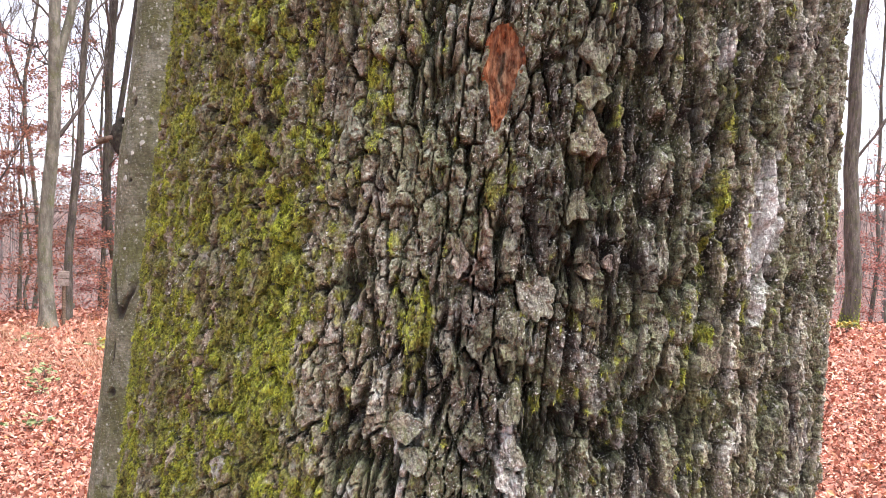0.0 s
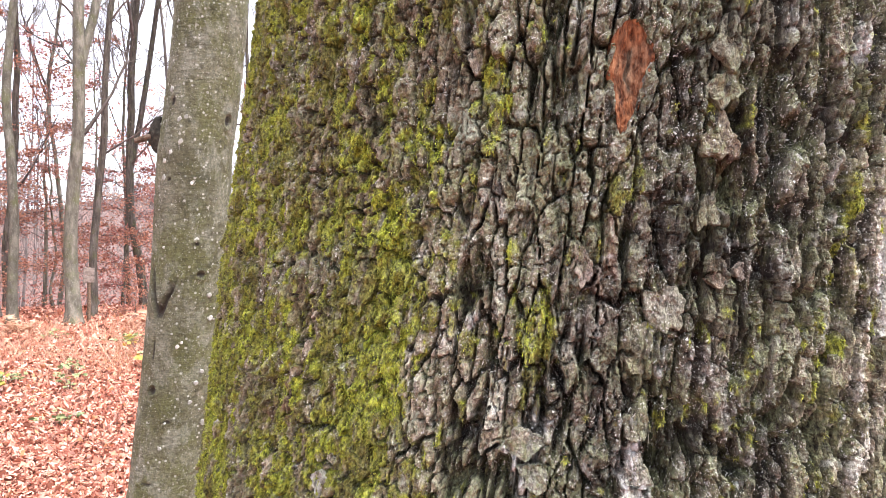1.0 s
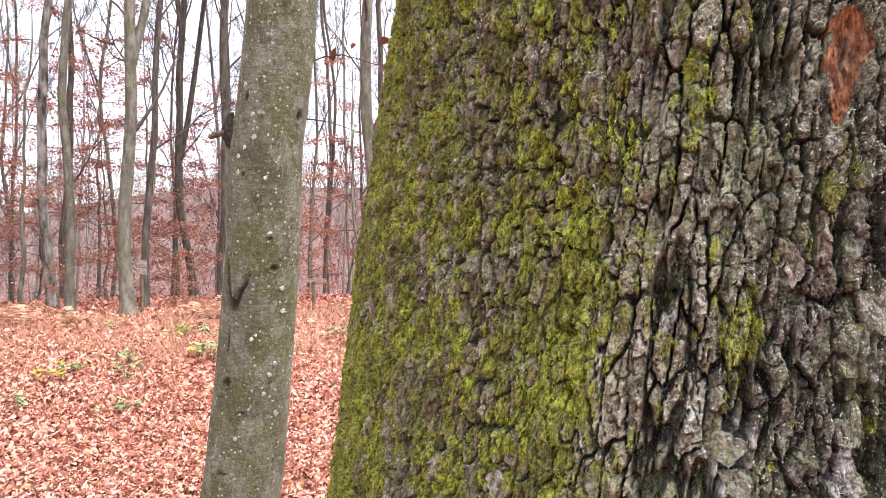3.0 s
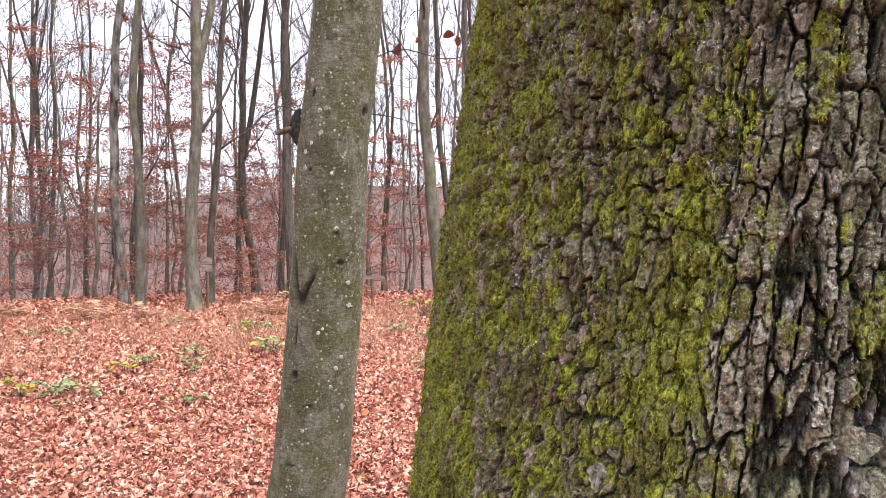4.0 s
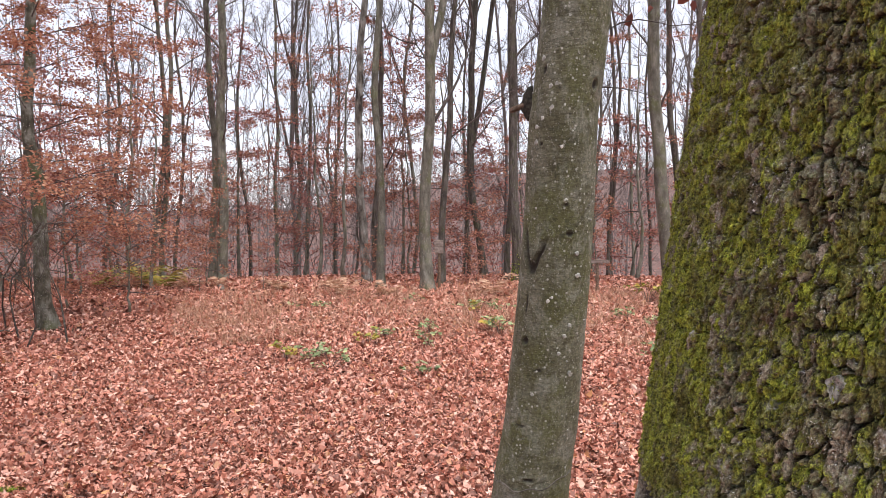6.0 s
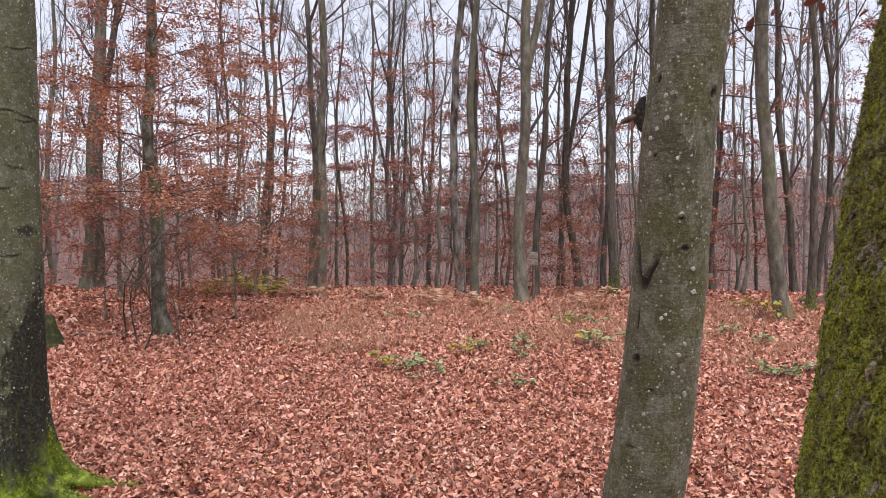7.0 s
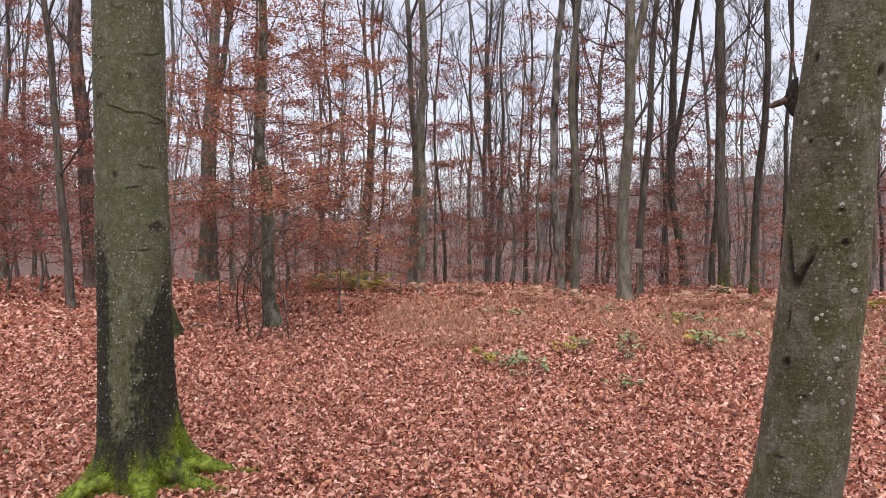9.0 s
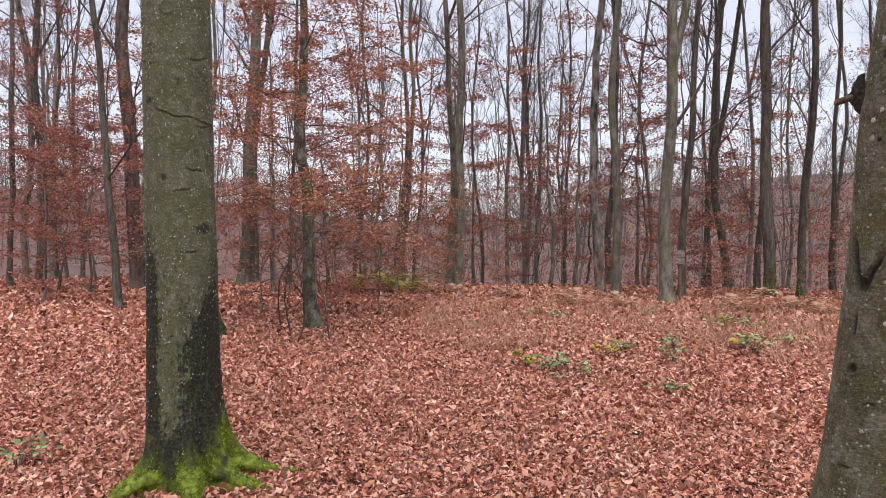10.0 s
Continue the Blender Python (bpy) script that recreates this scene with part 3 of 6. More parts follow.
    rows = [
        (-79.1, 1.811, 11, 14, "grey"), (-79.4, 1.790, 10, 8, "grey"), (-79.2, 1.764, 10, 13, "pink"), (-80.1, 1.728, 6, 9, "grey"),
        (-78.6, 1.700, 6, 5, "grey"), (-78.4, 1.692, 6, 4, "pink"), (-75.7, 1.696, 4, 6, "pink"), (-86.4, 1.700, 5, 6, "pink"),
        (-86.5, 1.691, 4, 4, "pink"), (-83.4, 1.678, 10, 12, "grey"), (-86.0, 1.662, 9, 8, "grey"), (-85.3, 1.649, 9, 7, "pink"),
        (-85.0, 1.617, 7, 12, "grey"), (-84.6, 1.592, 8, 10, "white"), (-84.4, 1.575, 9, 9, "white"), (-62.1, 1.641, 7, 11, "pink"),
        (-66.1, 1.819, 8, 12, "pink"), (-115.5, 1.760, 5, 5, "pink"), (-95.8, 1.604, 9, 8, "white"), (-94.9, 1.588, 8, 9, "white"),
        (-119.4, 1.566, 6, 8, "white"), (-73.0, 1.655, 5, 9, "grey"), (-69.0, 1.66, 6, 10, "grey"), (-69.5, 1.70, 4, 9, "white"),
        (-92.0, 1.70, 6, 11, "pink"),
    ]
    for theta, z, w, h, kind in rows:
        flake(oak, rng, theta, z, w / 1000, h / 1000, flake_mats[kind], shift)
    wound(oak, shift)
    return oak


def flake(oak, rng, theta, z, w, h, m, shift):
    """One lifted plate of bark: a thin angular slab, cracked on top, its lower end standing off."""
    t = radians(theta)
    cx, cy, r = (float(a) for a in oak_axis(z))
    n = 44
    a = np.arange(n) * 2 * np.pi / n
    edge = np.full(n, 9.0)
    turn = rng.uniform(0, 6.28)
    for k in range(6):
        way = turn + k * np.pi / 3 + rng.uniform(-0.45, 0.45)
        edge = np.minimum(edge, rng.uniform(0.62, 1.08) / np.maximum(np.cos(a - way), 0.12))
    edge = np.minimum(edge, 1.3) * (1 + 0.38 * fbm(a * 2.2, a * 0 + theta, 7, 4)) * (1 + rng.uniform(-0.06, 0.04, n))
    tilt_u, tilt_z = rng.normal(0, 0.04), rng.normal(-0.06, 0.03)
    pieces = []
    for scale, lift in ((1.03, -0.0040), (1.0, 0.0000), (0.97, 0.0005), (0.88, 0.0006), (0.78, 0.0006), (0.67, 0.0006), (0.55, 0.0006), (0.42, 0.0006), (0.28, 0.0006), (0.12, 0.0006)):
        uu, vv = w * scale * edge * np.cos(a), h * scale * edge * np.sin(a)
        step, _ = layers((uu + 0.005 * theta) * 120, (vv + z) * 62, 21, 5.0, 4)
        fine, _ = layers((uu + 0.005 * theta) * 300, (vv + z) * 190, 27, 5.0, 3)
        out = lift + tilt_u * uu + tilt_z * vv + (0.0024 * step + 0.0016 * fine) * (lift > 0) + rng.normal(0, 0.0002, n)
        rr = r - 0.0006 + out
        th = t + uu / OAK_R
        pieces.append(np.stack([cx + rr * np.cos(th), cy + rr * np.sin(th), z + vv], -1))
    mid = pieces[-1].mean(0)
    v = np.vstack([*pieces, mid]) + shift
    tris = [(9 * n + k, 9 * n + (k + 1) % n, 10 * n) for k in range(n)]
    soup = Soup().add(v, grid_quads(10, n, True), tris)
    link("bark_flake", soup.mesh("bark_flake", m, False), oak)


def wound(oak, shift):
    """The bare orange patch where the bark has been torn off, round above and pointed below, with a grey gash down its middle."""
    rows, cols = 120, 61
    s, c = np.meshgrid(np.linspace(0, 1, rows), np.linspace(-1, 1, cols), indexing="ij")
    z = 1.824 - 0.059 * s
    wide = 1.25 * wound_width(z) + 0.0010
    cx, cy, r = oak_axis(z)
    across = c * wide
    th = radians(-89.4) + (across + 0.0016 * fbm((1.823 - z) * 105, c * 0, 83)) / OAK_R
    gash = np.exp(-(((c - 0.05) / 0.42) ** 2)) * sstep(0.16, 0.28, s) * (1 - sstep(0.60, 0.74, s))
    slit = np.exp(-(((c + 0.03 + 0.06 * vnoise(s * 12, c * 0, 82)) / 0.07) ** 2)) * sstep(0.24, 0.30, s) * (1 - sstep(0.56, 0.62, s))
    fibre = 0.6 * fbm(across * 900, s * 7, 85, 3) + 0.5 * fbm(across * 400, s * 18, 86, 3)
    shred, _ = layers(across * 260, z * 130, 89, 5.0, 4)
    lip = np.exp(-(((np.abs(c - 0.03) - 0.55) / 0.10) ** 2)) * sstep(0.10, 0.2, s) * (1 - sstep(0.66, 0.8, s))
    rr = r - 0.0042 + 0.0030 * c * c - 0.0012 * gash - 0.0022 * slit + 0.0007 * fibre + 0.0034 * shred - 0.006 * sstep(0.93, 1, np.abs(c))
    v = np.stack([cx + rr * np.cos(th), cy + rr * np.sin(th), z], -1) + shift
    soup = Soup().add(v, grid_quads(rows, cols))
    link("bare_wound", soup.mesh("bare_wound", M_WOUND, True, {"gash": np.clip(0.62 * gash + slit + 0.35 * lip + 0.4 * fibre * gash, 0, 1).ravel(), "fibre": (0.45 + 0.6 * fibre - 0.25 * sstep(0.75, 1.0, np.abs(c))).ravel()}), oak, "orange torn inner bark, pointed below")


def wound_material():
    m, nt, b = material("torn_bark", 0.8, 0.25)
    fine = ramp(nt, noise_node(nt, 420, 5, (1, 1, 0.25)), [(0.36, 0.0), (0.64, 1.0)])
    tone = sums(nt, "ADD", sums(nt, "MULTIPLY", attribute(nt, "fibre"), 0.55), sums(nt, "MULTIPLY", fine, 0.45))
    colour = ramp(nt, tone, [(0.15, (0.07, 0.027, 0.014)), (0.45, (0.25, 0.095, 0.042)), (0.75, (0.42, 0.19, 0.09)), (1.0, (0.54, 0.33, 0.20))])
    core = ramp(nt, fine, [(0.0, (0.055, 0.04, 0.028)), (1.0, (0.24, 0.17, 0.11))])
    colour = mixed(nt, attribute(nt, "gash"), colour, core)
    nt.links.new(colour, b.inputs["Base Color"])
    bump(nt, b, fine, 0.9, 0.0012)
    return m


def plain_rough(name, stops, scale, relief=0.5, distance=0.002, rough=0.85):
    m, nt, b = material(name, rough, 0.25)
    colour = ramp(nt, noise_node(nt, scale, 5), stops)
    colour = mixed(nt, 0.5, colour, ramp(nt, noise_node(nt, scale * 6, 4), [(0.32, 0.45), (0.62, 1.0)]), "MULTIPLY")
    nt.links.new(colour, b.inputs["Base Color"])
    bump(nt, b, noise_node(nt, scale * 4, 4), relief, distance)
    return m


M_WOUND = wound_material()


def moss_material():
    """Fine shoots, dull olive in some cushions and bright yellow-green in others."""
    m, nt, b = material("moss_shoots", 0.7, 0.2)
    lush = ramp(nt, island(nt), [(0.0, (0.09, 0.11, 0.016)), (0.5, (0.30, 0.355, 0.042)), (0.9, (0.56, 0.60, 0.078)), (1.0, (0.25, 0.44, 0.034))])
    dull = ramp(nt, island(nt), [(0.0, (0.05, 0.05, 0.016)), (0.5, (0.15, 0.15, 0.04)), (1.0, (0.30, 0.27, 0.09))])
    colour = mixed(nt, ramp(nt, noise_node(nt, 38, 4, (1, 1, 0.5)), [(0.36, 0.0), (0.54, 1.0)]), dull, lush)
    nt.links.new(colour, b.inputs["Base Color"])
    return m


M_MOSS = moss_material()


def grow(soup, rng, p, d, length, r, level, sides=5, lift=0.25, kids=5, fine=0.0045):
    """A branch that wanders, with its own side branches."""
    n = 6 if level > 1 else 3
    d = np.asarray(d, float) / np.linalg.norm(d)
    pts = [np.asarray(p, float)]
    for k in range(n - 1):
        d = d + rng.normal(0, 0.16, 3) + np.array([0, 0, lift * 0.3])
        d /= np.linalg.norm(d)
        pts.append(pts[-1] + d * length / (n - 1))
    pts = np.array(pts)
    radii = np.linspace(r, r * (0.35 if level > 1 else 0.2), n)
    tube(soup, pts, radii, sides, False)
    if level < 3:
        m = 10
        at = rng.uniform(0.2, 0.98, m) * (n - 1)
        q = np.stack([np.interp(at, np.arange(n), pts[:, c]) for c in range(3)], -1)
        way = d + rng.normal(0, 0.75, (m, 3)) + np.array([0, 0, lift])
        way *= (length * rng.uniform(0.25, 0.6, (m, 1))) / np.linalg.norm(way, axis=1)[:, None]
        side = np.cross(way, rng.normal(0, 1, (m, 3)))
        side *= fine / (np.linalg.norm(side, axis=1)[:, None] + 1e-9)
        soup.add(np.stack([q - side, q + side, q + way], 1), None, 3 * np.arange(m)[:, None] + np.array([[0, 1, 2]]))
    if level > 1:
        for k in range(kids):
            at = rng.uniform(0.25, 1.0) * (n - 1.01)
            i = int(at)
            q = pts[i] + (pts[i + 1] - pts[i]) * (at - i)
            side = rng.normal(0, 1, 3)
            way = (pts[i + 1] - pts[i]) / np.linalg.norm(pts[i + 1] - pts[i]) + 0.75 * side / np.linalg.norm(side) + np.array([0, 0, lift])
            grow(soup, rng, q, way, length * rng.uniform(0.35, 0.65), r * 0.45, level - 1, 3, lift, kids, fine)


oak_tree = build_oak()


# ---- the slender beech behind the oak ----
def beech_axis(z):
    z = np.asarray(z, float)
    s = np.where(z > 2.3, 2.3 + (z - 2.3) * 0.5, z) - 1.7
    push = np.interp(z, [0.0, 0.6, 0.9, 1.05, 1.3, 1.5, 1.7, 1.82, 1.95, 2.08, 2.25, 3], [0.012, 0.012, 0.009, -0.002, -0.005, -0.004, 0.0, 0.006, 0.011, 0.004, 0.0, 0.0])
    x, y = -0.8217 + 0.1102 * s - 0.9 * push, 1.9642 - 0.0508 * s - 0.44 * push
    r = 0.0986 - 0.0117 * np.minimum(s, 1.2) + 0.007 * np.maximum(0, -s) ** 2 - 0.0065 * np.maximum(s - 1.2, 0) + 0.07 * np.exp(-np.maximum(z, 0) / 0.16)
    return x, y, np.maximum(r, 0.018)


BEECH_MARKS = [  # bearing, height, half width, half height, depth
    (-108, 1.312, 0.009, 0.011, 0.006), (-103, 1.861, 0.005, 0.005, 0.004),
    (-58, 1.695, 0.006, 0.006, 0.004), (-49, 1.616, 0.010, 0.008, 0.005), (-18, 2.018, 0.010, 0.014, 0.005), (-112, 2.06, 0.008, 0.012, 0.004),
    (-74, 0.905, 0.014, 0.006, 0.004), (-100, 1.062, 0.022, 0.003, 0.004), (-112, 1.42, 0.004, 0.03, 0.003), (-80, 1.23, 0.010, 0.004, 0.003),
]


def beech_surface(z, theta):
    x, y, r = (float(a) for a in beech_axis(z))
    return np.array([x + r * math.cos(theta), y + r * math.sin(theta), z])


def beech_bark(name, pale_share=0.8, stained=0.0, grain=130):
    m, nt, b = material(name, 0.75, 0.3)
    colour = ramp(nt, noise_node(nt, 14, 6, (1, 1, 0.55)), [(0.37, (0.115, 0.11, 0.062)), (0.5, (0.172, 0.166, 0.10)), (0.63, (0.245, 0.236, 0.165))])
    streak = ramp(nt, noise_node(nt, 30, 5, (0.6, 0.6, 2.2)), [(0.38, 0.6), (0.58, 1.0)])
    colour = mixed(nt, 0.7, colour, streak, "MULTIPLY")
    algae = ramp(nt, noise_node(nt, 7, 4), [(0.44, 0.0), (0.58, 0.75)])
    colour = mixed(nt, algae, colour, (0.125, 0.13, 0.045))
    pale = ramp(nt, noise_node(nt, 17, 7, (1, 1, 0.8), 0.7), [(0.50, 0.0), (0.60, pale_share)])
    colour = mixed(nt, pale, colour, (0.35, 0.35, 0.29))
    fleck = ramp(nt, noise_node(nt, 95, 4, (0.45, 0.45, 1.6)), [(0.60, 0.0), (0.68, 0.75)])
    colour = mixed(nt, fleck, colour, (0.07, 0.066, 0.036))
    mottle = ramp(nt, noise_node(nt, 120, 5), [(0.38, 0.45), (0.58, 1.0)])
    colour = mixed(nt, 0.75, colour, mottle, "MULTIPLY")
    for size, share, tone in ((70, 0.60, 0.85), (190, 0.56, 0.75)):
        d, c = spots_node(nt, size)
        dot = sums(nt, "MULTIPLY", ramp(nt, d, [(0.17, 1.0), (0.27, 0.0)]), ramp(nt, c, [(share, 0.0), (share + 0.05, tone)]))
        colour = mixed(nt, dot, colour, (0.50, 0.50, 0.43))
    for size, edge, share, tone in ((grain, 0.585, 0.75, (0.37, 0.37, 0.30)), (grain * 1.4, 0.60, 0.8, (0.05, 0.048, 0.03))):
        speck = sums(nt, "MULTIPLY", ramp(nt, noise_node(nt, size, 3, (1, 1, 0.8), 0.7), [(edge, 0.0), (edge + 0.07, share)]), ramp(nt, noise_node(nt, grain * 0.09, 3), [(0.40, 0.25), (0.58, 1.0)]))
        colour = mixed(nt, speck, colour, tone)
    blotch = ramp(nt, noise_node(nt, 4.5, 6), [(0.30, stained), (0.72, stained * (0.1 + 0.6 * stained))])
    colour = mixed(nt, sums(nt, "MULTIPLY", blotch, ramp(nt, noise_node(nt, grain, 4, (1, 1, 1), 0.7), [(0.42, 1.0), (0.60, 0.4)])), colour, (0.072, 0.080, 0.036))
    colour = mixed(nt, attribute(nt, "scar"), colour, (0.030, 0.026, 0.018))
    damp = sums(nt, "MULTIPLY", ramp(nt, sums(nt, "ADD", attribute(nt, "wet"), ramp(nt, noise_node(nt, 34, 7, (1, 1, 1), 0.75), [(0.30, 0.0), (0.70, 0.9)])), [(0.58, 0.0), (1.30, 1.0)]), ramp(nt, noise_node(nt, 60, 6, (1, 1, 1), 0.7), [(0.38, 0.6), (0.56, 1.0)]))
    colour = mixed(nt, damp, colour, (0.011, 0.010, 0.0075))
    green = ramp(nt, noise_node(nt, 22, 4), [(0.32, (0.035, 0.04, 0.006)), (0.5, (0.12, 0.155, 0.014)), (0.68, (0.23, 0.29, 0.03))])
    colour = mixed(nt, attribute(nt, "moss"), colour, green)
    nt.links.new(colour, b.inputs["Base Color"])
    bump(nt, b, sums(nt, "ADD", noise_node(nt, 60, 5, (0.5, 0.5, 2)), sums(nt, "MULTIPLY", noise_node(nt, 300, 3), 0.4)), 0.55, 0.006)
    return m


M_BEECH_NEAR = beech_bark("beech_bark_near", 0.45, 0.25)
M_BEECH_OLIVE = beech_bark("beech_bark_olive", 0.40, 0.85, 58)


def build_beech():
    beech = empty("beech_tree", (-1.0, 2.05, 0.0), "slender smooth-barked beech with white lichen spots in fallen leaves", "tree")
    shift = np.array([1.0, -2.05, 0.0])
    z = np.concatenate([np.linspace(-0.1, 0.8, 36), np.linspace(0.805, 2.4, 340), np.linspace(2.43, 14, 50)])
    th = radians(60) + np.arange(190) * 2 * np.pi / 190
    zz, tt = np.meshgrid(z, th, indexing="ij")
    x, y, r = beech_axis(zz)
    rr = r + 0.0035 * fbm(tt * 1.3, zz * 4, 5) + 0.0012 * fbm(tt * 8, zz * 40, 6)
    rr = rr + 0.05 * np.sin(tt * 4 + 0.6) * np.exp(-np.maximum(zz, 0) / 0.12)
    scar = np.zeros(zz.shape)
    for theta, h, w, tall, deep in BEECH_MARKS:
        du = ((tt - radians(theta) + np.pi) % (2 * np.pi) - np.pi) * 0.1
        g = np.sqrt((du / w) ** 2 + ((zz - h) / tall) ** 2)
        rr = rr - deep * np.exp(-(g**2)) + 0.75 * deep * np.exp(-(((g - 1.5) / 0.4) ** 2))
        scar = np.maximum(scar, 1 - sstep(0.75, 1.15, g + 0.25 * fbm(tt * 40, zz * 60, 9)))
    # the raised V of an old branch scar, and a slanting seam
    du = ((tt - radians(-108) + np.pi) % (2 * np.pi) - np.pi) * 0.1
    arm = 0.004 + 0.32 * np.clip(zz - 1.505, 0, 0.2)
    line = (np.abs(du - 0.003 + 0.004 * vnoise(zz * 40, tt * 3, 18)) - arm) / (0.0062 + 0.02 * np.clip(zz - 1.52, 0, 1))
    ring = np.exp(-(line**2)) * sstep(1.49, 1.515, zz) * sstep(1.635, 1.585, zz + 0.02 * np.sign(du)) * (0.75 + 0.35 * fbm(tt * 30, zz * 40, 17))
    ring = np.maximum(ring, np.exp(-(((du - 0.003) / 0.010) ** 2) - ((zz - 1.522) / 0.018) ** 2))
    rr = rr - 0.010 * ring + 0.005 * np.exp(-((np.abs(line) - 1.7) ** 2) / 0.3) * sstep(1.49, 1.52, zz) * sstep(1.64, 1.60, zz)
    scar = np.maximum(scar, np.clip(1.7 * ring, 0, 1))
    du = ((tt - radians(-45) + np.pi) % (2 * np.pi) - np.pi) * 0.1
    line = np.abs(zz - 1.63 - 0.9 * du - 6 * du * du) / 0.007
    scar = np.maximum(scar, 0.55 * np.exp(-(line**2)) * (np.abs(du) < 0.075) * (0.6 + 0.4 * fbm(tt * 30, zz * 50, 15)))
    scar = np.clip(scar, 0, 1)
    v = np.stack([x + rr * np.cos(tt), y + rr * np.sin(tt), zz], -1) + shift
    none = np.zeros(scar.size)
    link("trunk", Soup().add(v, grid_quads(len(z), 190, True)).mesh("beech_trunk", M_BEECH_NEAR, True, {"scar": scar.ravel(), "wet": none, "moss": none}), beech)
    rng = np.random.default_rng(8)
    limbs = Soup()
    for k in range(16):
        h = 5.0 + 0.55 * k
        cx, cy, r = (float(a) for a in beech_axis(h))
        a = k * 2.4
        grow(limbs, rng, np.array([cx, cy, h]) + shift, (math.cos(a), math.sin(a), 0.8), rng.uniform(1.2, 2.6), 0.025, 2, 4)
    link("crown", limbs.mesh("beech_limbs", M_TWIG), beech, "thin bare beech limbs", "stuff")
    # the broken stub: a split stick in a dark ragged collar
    root = beech_surface(1.975, radians(-161)) + shift
    way, side, up = np.array([-0.93, -0.34, 0.0]), np.array([0.34, -0.93, 0.0]), np.array([0.0, 0.0, 1.0])
    rings, round_ = np.meshgrid(np.linspace(0, 1, 16), np.arange(30) * 2 * np.pi / 30, indexing="ij")
    lump = 1 + 0.35 * fbm(np.cos(round_) * 2 + rings, np.sin(round_) * 2, 41, 3)
    reach, rise = np.sin(rings * np.pi / 2), np.cos(rings * np.pi / 2)
    across, tall = 0.026 * reach * lump * np.cos(round_), 0.046 * reach * lump * np.sin(round_) + 0.006
    out = 0.030 * rise * (0.75 + 0.6 * fbm(round_ * 2, rings * 4, 43, 3)) - 0.006 * reach
    collar = root + out[..., None] * way + across[..., None] * side + tall[..., None] * up
    stub_ob = link("branch_stub", Soup().add(collar, grid_quads(16, 30, True)).mesh("branch_stub", M_COLLAR), beech, "dark ragged collar of a broken branch")
    stick, k = Soup(), np.linspace(0, 1, 12)
    aim = way + np.array([0, 0, -0.16])
    tube(stick, root + aim * (0.052 * k[:, None]) + up * (0.003 * np.sin(k * 4))[:, None], 0.0098 * (1 - 0.35 * k**2), 14)
    sv, sq, st = stick.arrays()
    along = (sv - root) @ way
    sv = sv + np.clip(along - 0.030, 0, 1)[:, None] * way * 0.9 * vnoise(sv[:, 2:3] * 260, sv[:, 1:2] * 200, 44) + 0.0022 * np.stack([vnoise(sv[:, 2] * 420, sv[:, 1] * 50, 45)] * 3, -1)
    link("broken_end", Soup().add(sv, sq, st).mesh("broken_end", M_SNAG), stub_ob, "weathered split wood")
    k = np.linspace(0, 1, 7)
    # lichen spots
    spots = [(-88.3, 1.956, 7.5), (-85.2, 2.019, 6), (-95, 2.012, 6), (-58.2, 1.707, 7), (-34.2, 1.561, 7), (-115, 1.908, 6), (-114.3, 1.867, 6.5), (-75.5, 1.429, 5),
             (-68.8, 1.851, 4), (-30, 1.50, 6.5), (-118, 2.09, 6), (-103, 1.93, 5), (-70, 1.44, 4), (-45, 1.33, 6), (-38, 1.36, 5), (-52, 1.28, 5), (-86, 1.16, 4.5), (-30, 1.22, 7)]
    for k in range(30):
        spots.append((rng.uniform(-170, 10), rng.uniform(0.9, 2.35), rng.uniform(1.4, 3.4)))
    for theta, h, size in spots:
        n = 10
        a = np.arange(n) * 2 * np.pi / n
        wob = (1 + rng.uniform(-0.3, 0.25, n)) * size / 1000
        rings = []
        for scale, lift in ((1.0, -0.004), (0.95, 0.0008), (0.6, 0.0013)):
            t = radians(theta) + scale * wob * np.cos(a) / 0.098
            hh = h + scale * wob * 1.15 * np.sin(a)
            cx, cy, r = beech_axis(hh)
            rings.append(np.stack([cx + (r + 0.0015 + lift) * np.cos(t), cy + (r + 0.0015 + lift) * np.sin(t), hh], -1))
        v = np.vstack([*rings, rings[-1].mean(0)]) + shift
        soup = Soup().add(v, grid_quads(3, n, True), [(2 * n + j, 2 * n + (j + 1) % n, 3 * n) for j in range(n)])
        link("lichen_spot", soup.mesh("lichen_spot", M_SPECK), beech)
    # the thin twig with a few withered leaves, and a bare one lower down
    right, ahead = np.array([0.86, 0.5, 0.0]), np.array([-0.45, 0.9, 0.0])
    cx, cy, r = (float(a) for a in beech_axis(2.17))
    start = np.array([cx, cy, 2.17]) + right * 0.08
    k = np.linspace(0, 1, 8)[:, None]
    twig = Soup()
    line = start + right * k * 0.34 + np.array([0, 0, 1.0]) * (0.055 * k + 0.02 * np.sin(k * 7))
    tube(twig, line + shift, np.linspace(0.0022, 0.0010, 8), 5)
    for i, way in ((3, (0.3, 0.3, 0.6)), (5, (0.6, -0.2, -0.5)), (6, (0.4, 0.2, 0.7))):
        p = line[i]
        tube(twig, np.array([p, p + np.array(way) * 0.03, p + np.array(way) * 0.06]) + shift, [0.001, 0.0009, 0.0006], 4)
    twig_ob = link("leafy_twig", twig.mesh("leafy_twig", M_TWIG), beech, "thin twig with withered leaves")
    for i, (dx, dz) in enumerate([(0.04, 0.045), (0.07, 0.02), (0.11, -0.016), (0.13, 0.04), (0.17, 0.028), (0.20, -0.014), (0.22, 0.05), (0.25, 0.03), (0.28, -0.02), (0.31, 0.02), (0.35, -0.01)]):
        one = Soup()
        c = start + right * dx + np.array([0, 0, 0.055 * dx / 0.34 + dz])
